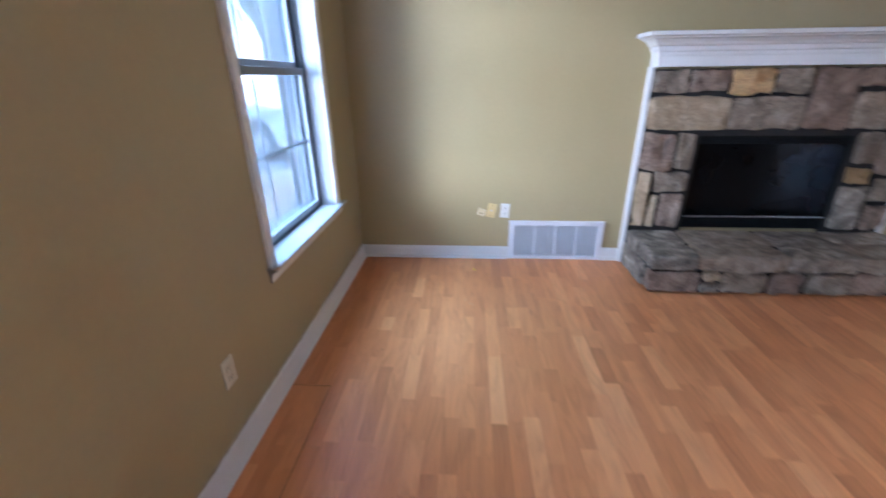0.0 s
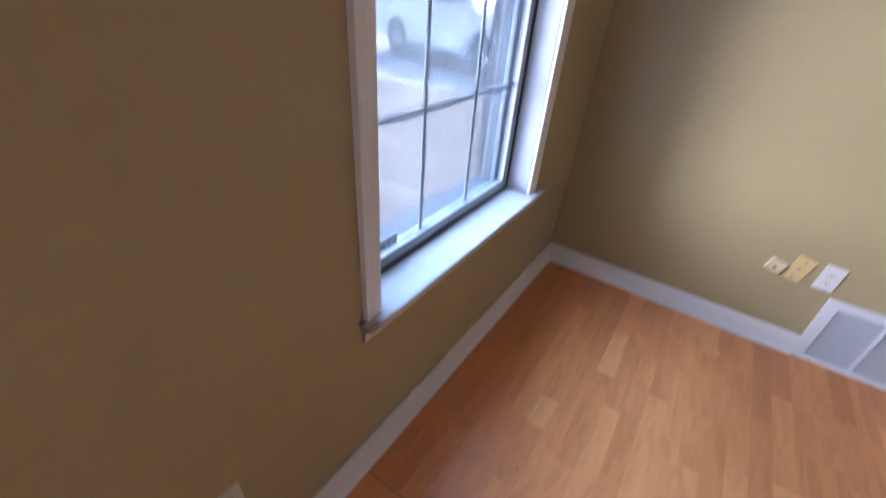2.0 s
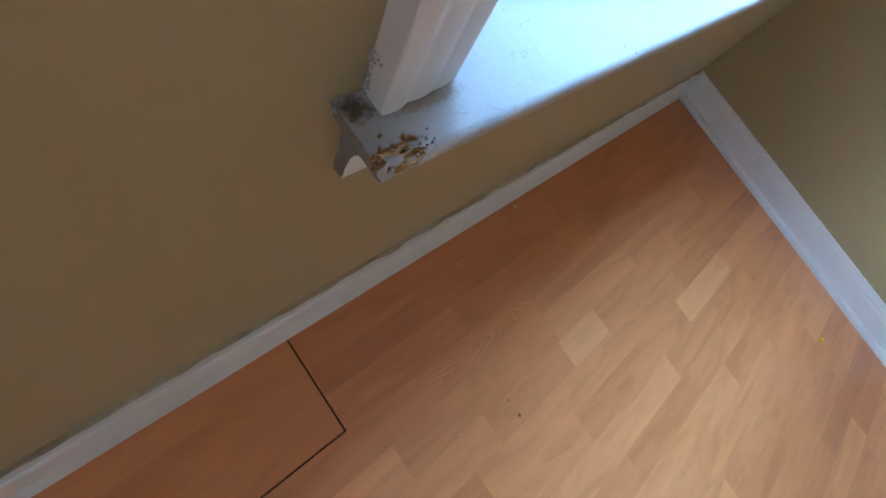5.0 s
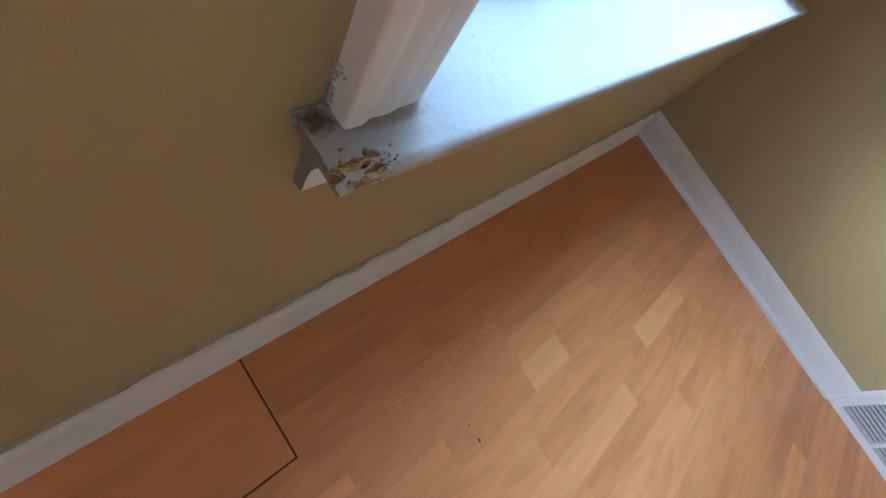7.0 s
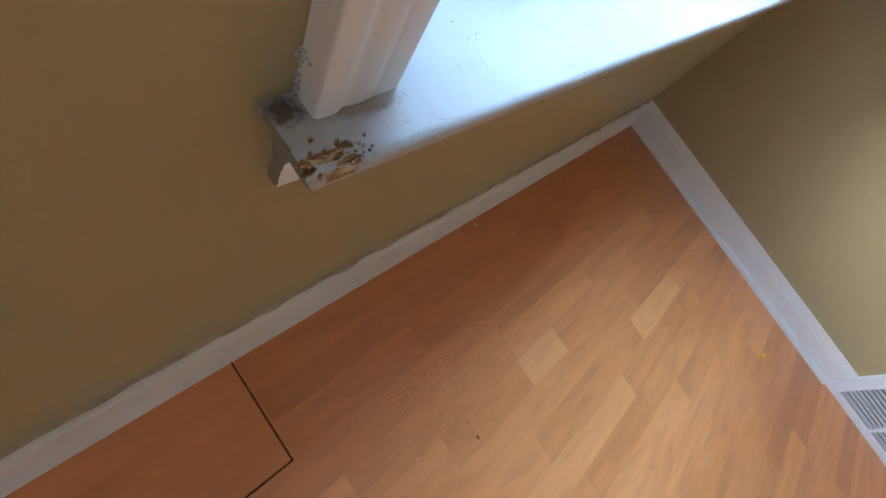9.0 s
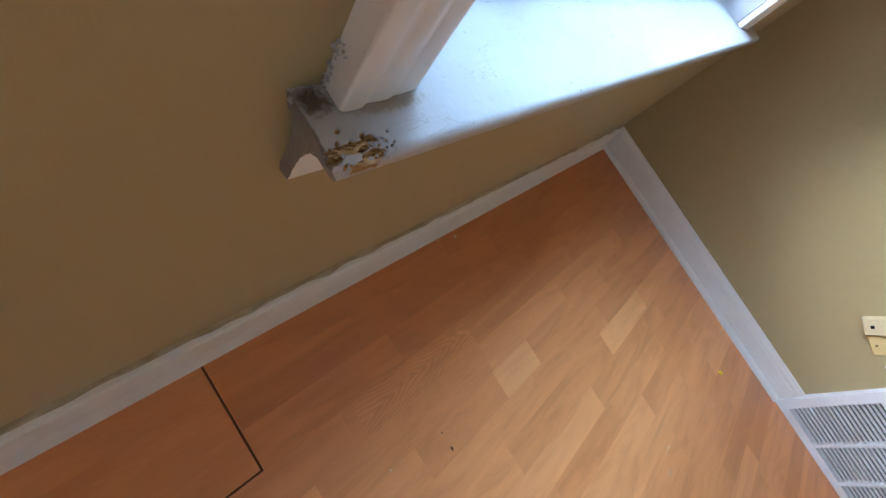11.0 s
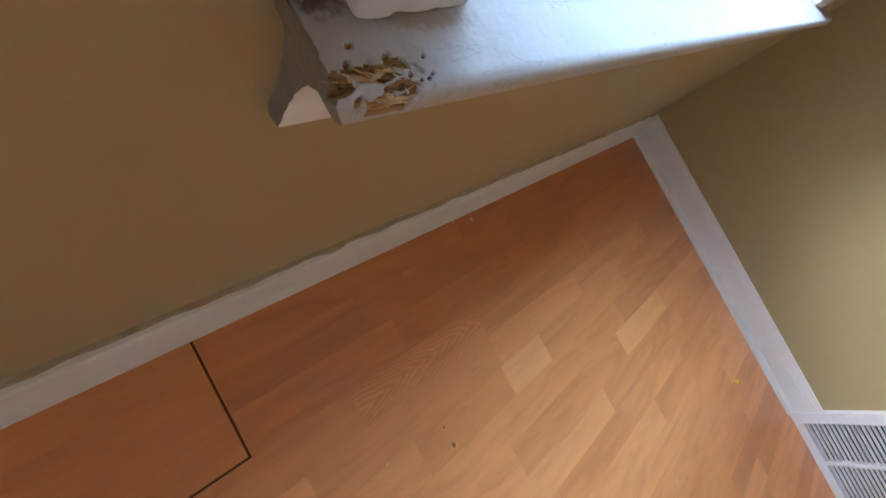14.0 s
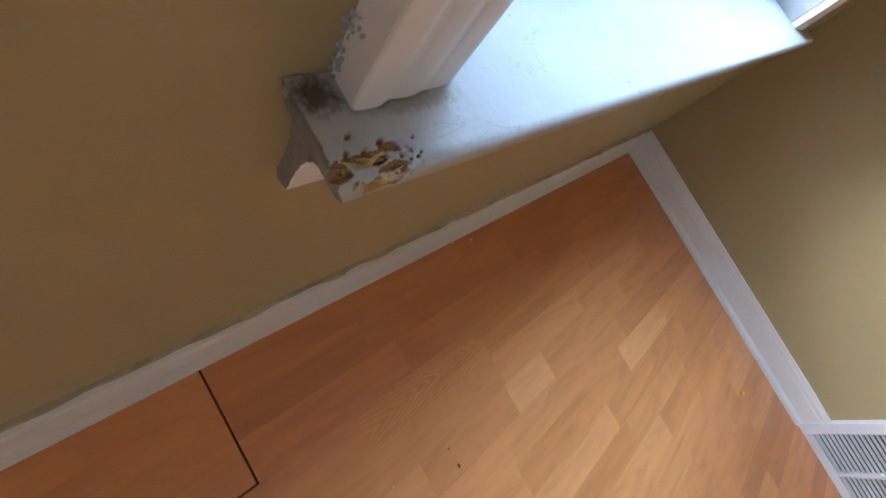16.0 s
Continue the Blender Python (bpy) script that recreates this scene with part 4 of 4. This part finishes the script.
# hearth: long capping slabs over a row of squarish stones
top_cuts = [2.095, 2.40, 2.97, 3.40, 3.915]
top_m = [S_, G, S_, G]
for k in range(4):
    stone(top_cuts[k], top_cuts[k + 1], 0.165, HZ + 0.004, HYF - 0.012, -0.30 - 0.04 * (k % 3), top_m[k], 40 + k, 0.008, power=11.0, rough=1.2)
    stone(top_cuts[k] + (0.03 if 0 < k else 0), top_cuts[k + 1] + (0.03 if k < 3 else 0), 0.165, HZ + 0.001, -0.305 - 0.04 * (k % 3), -0.060, [S_, G, S_][k % 3], 60 + k, 0.006, power=12.0, rough=0.7)
low = [(2.095, 2.44, 0, 0.17, P), (2.44, 2.565, 0, 0.085, G), (2.44, 2.565, 0.085, 0.17, T), (2.565, 2.87, 0, 0.17, G), (2.87, 3.09, 0, 0.17, P), (3.09, 3.40, 0, 0.17, G), (3.40, 3.62, 0, 0.17, P), (3.62, 3.915, 0, 0.17, G)]
for k, (a, b_, c, d, m_) in enumerate(low):
    stone(a, b_, c, d, HYF - 0.004 - 0.006 * (k % 3), HYF + 0.10, m_, 80 + k, 0.014, power=9.0, rough=1.5)
for k, (ya, yb, za, zb) in enumerate([(-0.44, -0.25, 0, 0.17), (-0.25, -0.04, 0, 0.17)]):
    ob = stone(2.088, 2.20, za, zb, ya, yb, STONE_SLATE, 95 + k, 0.004, rough=0.5)

# black firebox with glass doors
put(part("firebox", boxes((OX0, -0.030, OZ0, OX0 + 0.035, -0.005, OZ1 - 0.005), (OX1 - 0.035, -0.030, OZ0, OX1, -0.005, OZ1 - 0.005),
    (OX0 + 0.035, -0.030, OZ1 - 0.085, OX1 - 0.035, -0.005, OZ1 - 0.005), (OX0 + 0.035, -0.030, OZ0, OX1 - 0.035, -0.005, OZ0 + 0.085), bevel=0.003), BLACK, label="black metal firebox surround"), fire)
put(part("firebox_back", boxes((OX0, -0.0045, OZ0, OX1, -0.0006, OZ1 - 0.005)), DARK), fire)
xm = (OX0 + OX1) / 2
for xa, xb in ((OX0 + 0.036, xm - 0.003), (xm + 0.003, OX1 - 0.036)):
    d = put(part("glass_door", boxes((xa, -0.021, OZ0 + 0.086, xb, -0.015, OZ1 - 0.086)), DARK_GLASS, label="smoked glass door"), fire)
for z in (OZ1 - 0.065, OZ1 - 0.045, OZ1 - 0.025, OZ0 + 0.02, OZ0 + 0.042, OZ0 + 0.064):
    put(part("louvre", boxes((OX0 + 0.05, -0.0345, z - 0.003, OX1 - 0.05, -0.0301, z + 0.003), bevel=0.001), BLACK), fire)
put(part("rail", boxes((OX0 + 0.036, -0.036, OZ0 + 0.088, OX1 - 0.036, -0.0312, OZ0 + 0.096), bevel=0.001), STEEL, label="thin bright rail"), fire)

# white trim boards beside the stones
for xa, xb in ((2.072, 2.099), (3.911, 3.938)):
    put(part("side_trim", boxes((xa, -0.045, 0.0, xb, -0.0005, 1.414), bevel=0.002), TRIM, label="white trim board beside the stones"), fire)

# mantel: frieze, dentils, crown and shelf, mitred round to the wall
mantel = tagged(empty("mantel_shelf", (3.0, 0, 1.415)), "white painted mantel shelf with crown moulding and dentils on the fireplace", "mantel")
MP = [(0.0, 1.415), (0.0, 1.478), (0.004, 1.482), (0.004, 1.502), (0.014, 1.506), (0.020, 1.520), (0.022, 1.532), (0.036, 1.538), (0.046, 1.552), (0.066, 1.568), (0.088, 1.576), (0.092, 1.584), (0.114, 1.586), (0.118, 1.590), (0.118, 1.608), (0.115, 1.612)]
MX0, MX1, MY = 2.085, 3.925, -0.112
bm = bmesh.new()
loops = []
for corner in range(4):
    lp = []
    for o, z in MP:
        x = MX0 - o if corner < 2 else MX1 + o
        y = -0.0005 if corner in (0, 3) else MY - o
        lp.append(bm.verts.new((x, y, z)))
    loops.append(lp)
for a, b_ in zip(loops, loops[1:]):
    for i in range(len(MP) - 1):
        bm.faces.new((a[i], b_[i], b_[i + 1], a[i + 1]))
bm.faces.new([lp[-1] for lp in loops])
bm.faces.new([lp[0] for lp in loops][::-1])
put(part("crown", bm, TRIM), mantel)
n_d = 62
for i in range(n_d):
    x = MX0 + 0.006 + (MX1 - MX0 - 0.012) * (i + 0.5) / n_d
    put(part("dentil", boxes((x - 0.0085, MY - 0.0085, 1.474, x + 0.0085, MY + 0.001, 1.494)), TRIM), mantel)


# ---- outside ----
GZ = -0.06
tagged(part("ground", boxes((-400, -400, GZ - 0.5, -0.1405, 400, GZ), (-0.1405, 0.1405, GZ - 0.5, 400, 400, GZ), (EX + 0.141, -400, GZ - 0.5, 400, 0.14, GZ)), LAWN),
    "dry pale lawn with leaf litter outside the window", "ground", kind="structure")
tagged(part("driveway", boxes((-30, 3.2, GZ, -1.6, 8.6, GZ + 0.012)), CONCRETE), "pale concrete driveway in the sun", "driveway", kind="structure")


def car():
    """A white sport utility car; x along its length, the camera side at minus y, wheels on z = 0."""
    c = tagged(empty("parked_car"), "white car with alloy wheels parked on the driveway", "car")
    side = [(-0.95, 0.38), (-0.98, 0.62), (-0.90, 0.86), (-0.30, 0.98), (0.25, 1.05), (0.75, 1.50), (1.2, 1.62), (2.4, 1.60), (3.1, 1.42), (3.48, 1.02), (3.62, 0.80), (3.60, 0.40)]
    arch = []
    for cx in (2.75, 0.0):
        for i in range(9):
            a = math.pi * i / 8
            arch.append((cx + 0.43 * math.cos(a), 0.34 + 0.43 * math.sin(a)))
    bm = bmesh.new()
    outline = side + [(3.2, 0.30)] + arch[:9] + [(2.2, 0.28), (0.55, 0.28)] + arch[9:] + [(-0.5, 0.30)]
    def ring(y, k):
        return [(x, y * (1.0 - max(0.0, z - 0.98) * 0.32 * k), z) for x, z in outline]
    extrude_profile(bm, ring(-0.9, 1), ring(0.9, 1))
    part("body", bm, CARPAINT, c)
    for cx in (0.0, 2.75):
        part("wheel_well", boxes((cx - 0.46, -0.62, 0.33, cx + 0.46, 0.62, 0.80)), TYRE, c)
    for s in (-1, 1):
        def y_at(z, o=0.006):
            return s * (0.9 * (1.0 - max(0.0, z - 0.98) * 0.32) + o)
        for quad in ([(0.42, 1.10), (0.82, 1.47), (1.42, 1.54), (1.42, 1.10)], [(1.50, 1.10), (1.50, 1.54), (2.35, 1.52), (2.45, 1.10)], [(2.53, 1.10), (2.45, 1.51), (2.95, 1.40), (3.15, 1.12)]):
            bm = bmesh.new()
            extrude_profile(bm, [(x, y_at(z), z) for x, z in quad], [(x, y_at(z, -0.01), z) for x, z in quad])
            part("side_window", bm, CARGLASS, c)
        part("sill_trim", boxes((0.52, s * 0.905 - 0.02, 0.27, 2.24, s * 0.905 + 0.02, 0.35), bevel=0.008), TYRE, c)
        for x in (0.98, 1.95):
            part("door_handle", boxes((x, s * 0.915 - 0.015, 0.93, x + 0.16, s * 0.915 + 0.015, 0.96), bevel=0.008), ALLOY, c)
        part("headlight", boxes((-0.96, s * 0.70 - 0.16, 0.70, -0.86, s * 0.70 + 0.16, 0.84), bevel=0.02), ALLOY, c)
        part("tail_light", boxes((3.50, s * 0.74 - 0.12, 0.80, 3.60, s * 0.74 + 0.12, 1.0), bevel=0.02), LAMP_RED, c)
        for cx in (0.0, 2.75):
            w = tagged(empty("wheel", (cx, s * 0.80, 0.35)))
            w.parent = c
            bm = bmesh.new()
            prof_ = [(0.24, -0.10), (0.31, -0.11), (0.345, -0.09), (0.352, 0), (0.345, 0.09), (0.31, 0.11), (0.24, 0.10)]
            rings_ = []
            for i in range(32):
                a = 2 * math.pi * i / 32
                rings_.append([bm.verts.new((r * math.cos(a), y, r * math.sin(a))) for r, y in prof_])
            for i in range(32):
                p, q = rings_[i], rings_[(i + 1) % 32]
                for j in range(len(prof_)):
                    bm.faces.new((p[j], p[(j + 1) % len(prof_)], q[(j + 1) % len(prof_)], q[j]))
            part("tyre", bm, TYRE, w, smooth=True)
            bm = bmesh.new()
            bmesh.ops.create_cone(bm, cap_ends=True, segments=24, radius1=0.07, radius2=0.055, depth=0.05, matrix=pose(0, s * 0.085, 0, 90, 0, 0))
            for i in range(7):
                a = 2 * math.pi * i / 7
                d_, n_ = Vector((math.cos(a), 0, math.sin(a))), Vector((-math.sin(a), 0, math.cos(a)))
                r0 = [d_ * 0.05 + n_ * k1 + Vector((0, s * (0.09 + k2), 0)) for k1, k2 in ((-0.022, -0.02), (0.022, -0.02), (0.018, 0.008), (-0.018, 0.008))]
                r1 = [d_ * 0.238 + n_ * k1 + Vector((0, s * (0.075 + k2), 0)) for k1, k2 in ((-0.030, -0.02), (0.030, -0.02), (0.026, 0.008), (-0.026, 0.008))]
                extrude_profile(bm, r0, r1)
            part("rim", bm, ALLOY, w)
    return c


vehicle = car()
ux = Vector((-0.94, 0.34, 0)).normalized()
vehicle.matrix_world = Matrix.Translation((-2.66, 5.12, GZ + 0.012)) @ Matrix.Rotation(math.atan2(ux.y, ux.x), 4, "Z") @ Matrix.Diagonal((1, 1, 1, 1))


def tree(at, height, spread, seed, leaves):
    rg = random.Random(seed)
    t_ = tagged(empty("tree", at), "leafy green tree beyond the driveway", "tree", group="trees outside")
    bm = bmesh.new()
    def limb(p0, p1, r0, r1, seg=7):
        d = (p1 - p0).normalized()
        s = d.cross(Vector((0.3, 1, 0.2))).normalized()
        n_ = d.cross(s)
        extrude_profile(bm, [p0 + (s * math.cos(a) + n_ * math.sin(a)) * r0 for a in [2 * math.pi * i / seg for i in range(seg)]],
                        [p1 + (s * math.cos(a) + n_ * math.sin(a)) * r1 for a in [2 * math.pi * i / seg for i in range(seg)]])
    fork = Vector((0.1, 0.05, height * 0.38))
    limb(Vector((0, 0, 0)), fork, 0.20, 0.14)
    tips = []
    for i in range(9):
        a = rg.uniform(0, 2 * math.pi)
        end_ = fork + Vector((math.cos(a) * spread * rg.uniform(0.3, 0.9), math.sin(a) * spread * rg.uniform(0.3, 0.9), height * rg.uniform(0.15, 0.55)))
        limb(fork, end_, 0.08, 0.02, 5)
        tips.append(end_)
    trunk = part("trunk", bm, BARK, t_)
    bm = bmesh.new()
    for i in range(leaves):
        c_ = rg.choice(tips) + Vector((rg.gauss(0, spread * 0.26), rg.gauss(0, spread * 0.26), rg.gauss(0, height * 0.09)))
        r = pose(0, 0, 0, rg.uniform(0, 360), rg.uniform(0, 360), rg.uniform(0, 360)).to_3x3()
        s = rg.uniform(0.05, 0.13)
        vs = [bm.verts.new(c_ + r @ Vector(p)) for p in ((-s, 0, 0), (0, -s * 0.45, 0.02), (s, 0, 0), (0, s * 0.45, 0.02))]
        bm.faces.new(vs)
    tagged(part("crown", bm, LEAF, t_), kind="stuff")
    return t_


tree((-8.6, 17.5, GZ), 7.5, 3.0, 3, 5000)
tree((-15.0, 17.0, GZ), 8.0, 3.2, 4, 5000)
tree((-12.0, 24.0, GZ), 9.0, 3.6, 6, 3000)


# ---- small litter on the floor ----
def lump(name, at, size, material, label, category, seed):
    bm = bmesh.new()
    bmesh.ops.create_icosphere(bm, subdivisions=2, radius=1.0)
    lo = 9.0
    for v in bm.verts:
        k = 1 + 0.35 * noise.noise(v.co * 1.7 + Vector((seed, 0, 0)))
        v.co = Vector((v.co.x * size[0] * k, v.co.y * size[1] * k, v.co.z * size[2] * k))
        lo = min(lo, v.co.z)
    ob = part(name, bm, material, smooth=True)
    ob.location = (at[0], at[1], -lo)
    return tagged(ob, label, category)


lump("yellow_pellet", (0.931, -0.248), (0.0080, 0.0066, 0.0060), YELLOW, "small bright yellow pellet on the laminate floor", "pellet", 1)
lump("wood_chip", (0.424, -1.261), (0.0046, 0.0028, 0.0014), CHIPMAT, "small dark brown wood chip on the laminate floor", "wood chip", 2)
lump("wood_chip", (0.387, -1.262), (0.0022, 0.0018, 0.0014), CHIPMAT, "tiny dark wood chip on the laminate floor", "wood chip", 3)
bm = bmesh.new()
rng = random.Random(21)
for x, y, s in [(0.058, -0.950, 0.0042), (0.046, -1.004, 0.0036), (0.098, -0.99, 0.0018), (0.099, -1.177, 0.0016), (0.370, -1.385, 0.0020), (0.253, -1.383, 0.0012), (0.155, -1.14, 0.0013), (0.70, -0.95, 0.0013)]:
    r = bmesh.ops.create_icosphere(bm, subdivisions=1, radius=s)
    k = rng.uniform(0, 3)
    for v in r["verts"]:
        v.co = Vector((v.co.x * (0.7 + 0.4 * math.cos(k)), v.co.y * (1.0 + 0.6 * math.sin(k)), v.co.z * 0.45 + s * 0.4)) * 1.0 + Vector((x, y, 0))
# pale shavings, thin curled slivers
for x, y, ln, a0, bend in ((0.872, -0.690, 0.034, -1.72, 0.5), (0.902, -0.745, 0.018, -1.1, 0.9)):
    prev = None
    px, py, a = x, y, a0
    for i in range(9):
        w = 0.0010 * math.sin(math.pi * (i + 0.6) / 9.2)
        nx_, ny_ = -math.sin(a) * w, math.cos(a) * w
        zt = 0.0012 + 0.0012 * math.sin(i * 0.9)
        cur = [bm.verts.new(p) for p in ((px + nx_, py + ny_, 0.0003), (px, py, zt + 0.0008), (px - nx_, py - ny_, 0.0003))]
        if prev:
            for q in range(3):
                bm.faces.new((prev[q], prev[(q + 1) % 3], cur[(q + 1) % 3], cur[q]))
        prev = cur
        px, py, a = px + math.cos(a) * ln / 8, py + math.sin(a) * ln / 8, a + bend / 8
tagged(part("crumbs", bm, CRUMB), "pale crumbs and paint flecks on the floor", "crumbs", kind="stuff")


# ---- laminate planks, last ----
STRIP, X0 = 0.0695, 0.0235
KNOWN = {  # strip number: (from, to, tone) of set blocks near the window, darker towards wall and corner
    5: [(-1.60, -1.325, 0.60), (-1.325, -1.20, 0.45), (-1.20, -1.077, 0.42), (-1.077, -0.935, 0.89), (-0.935, -0.52, 0.45), (-0.52, 0.0, 0.30)],
    7: [(-1.45, -1.15, 0.62), (-1.15, -0.68, 0.40), (-0.68, -0.40, 0.88), (-0.40, -0.02, 0.55)],
    8: [(-1.62, -1.30, 0.80), (-1.30, -0.83, 0.74), (-0.83, -0.34, 0.42), (-0.34, 0.0, 0.38)],
    9: [(-1.50, -1.10, 0.45), (-1.10, -0.80, 0.38), (-0.80, -0.45, 0.62), (-0.45, 0.0, 0.35)],
    10: [(-1.60, -0.67, 0.72), (-0.67, -0.30, 0.45), (-0.30, 0.0, 0.55)],
    6: [(-1.40, -0.98, 0.58), (-0.98, -0.62, 0.44), (-0.62, 0.0, 0.22)],
    4: [(-1.50, -1.07, 0.50), (-1.07, -0.72, 0.66), (-0.72, -0.3, 0.50), (-0.3, 0.0, 0.2)],
    3: [(-1.90, -1.385, 0.42), (-1.385, -1.07, 0.432), (-1.07, -0.6, 0.34), (-0.6, 0.0, 0.24)],
    2: [(-1.548, -1.25, 0.46), (-1.25, -0.9, 0.34), (-0.9, -0.4, 0.26), (-0.4, 0.0, 0.18)],
    1: [(-1.548, -1.30, 0.30), (-1.30, -0.85, 0.22), (-0.85, 0.0, 0.14)],
    0: [(-1.548, -1.0, 0.2), (-1.0, 0.0, 0.14)],
}
FLAMED = {(3, -1.385)}   # the block with a bold flame figure
rng = random.Random(77)
n_rows = int((EX - X0) / (3 * STRIP)) + 1
for row in range(n_rows):
    x0 = X0 + row * 3 * STRIP
    stagger = -1.55 if row == 0 else -rng.uniform(0.1, 1.2)
    cuts = [0.0]
    y = stagger
    while y > SY:
        cuts.append(y)
        y -= 1.22
    cuts.append(SY)
    blocks = []
    for s in range(3):
        known = sorted(KNOWN.get(row * 3 + s, []))
        low_y = known[0][0] if known else 0.0
        lst = list(known)
        y = low_y
        while y > SY:
            ln = rng.uniform(0.22, 0.50)
            lst.append((y - ln, y, min(1.0, max(0.0, rng.gauss(0.47, 0.15) if rng.random() < 0.8 else rng.gauss(0.78, 0.08)))))
            y -= ln
        blocks.append(lst)
    for k in range(len(cuts) - 1):
        yb, ya = cuts[k] - 0.00006, cuts[k + 1] + 0.00006
        shift, drop = 0.0, 0.0
        if row == 0 and k >= 1:
            shift, drop = -0.0036, -0.0009
            if k == 1:
                yb -= 0.0036
        bm = bmesh.new()
        lay = bm.faces.layers.float.new("tone")
        flame = bm.faces.layers.float.new("figured")
        uvl = bm.loops.layers.uv.new("block")
        gap = 0.00005
        xs = [x0 + gap + shift, x0 + STRIP + shift, x0 + 2 * STRIP + shift, x0 + 3 * STRIP - gap + shift]
        for s in range(3):
            for a, b_, tone in blocks[s]:
                a2, b2 = max(a, ya), min(b_, yb)
                if b2 - a2 < 0.00002:
                    continue
                t_ = tone
                f = bm.faces.new([bm.verts.new(p) for p in ((xs[s], a2, drop), (xs[s + 1], a2, drop), (xs[s + 1], b2, drop), (xs[s], b2, drop))])
                f[lay] = t_
                f[flame] = 0.32 if (row * 3 + s, a) in FLAMED else (0.06 if (t_ * 53.0) % 1.0 > 0.75 else 0.0)
                for lp, u in zip(f.loops, (-1.0, 1.0, 1.0, -1.0)):
                    lp[uvl].uv = (u, lp.vert.co.y)
        lo_ = -0.008
        side_pts = [(xs[0], ya), (xs[3], ya), (xs[3], yb), (xs[0], yb)]
        for i in range(4):
            (xa, ya_), (xb, yb_) = side_pts[i], side_pts[(i + 1) % 4]
            f = bm.faces.new([bm.verts.new(p) for p in ((xa, ya_, lo_), (xb, yb_, lo_), (xb, yb_, drop), (xa, ya_, drop))])
            f[lay] = 0.0
        me = bpy.data.meshes.new("plank")
        bm.to_mesh(me)
        bm.free()
        me.materials.append(LAMINATE)
        ob = new("plank", me)
        ob.parent = subfloor
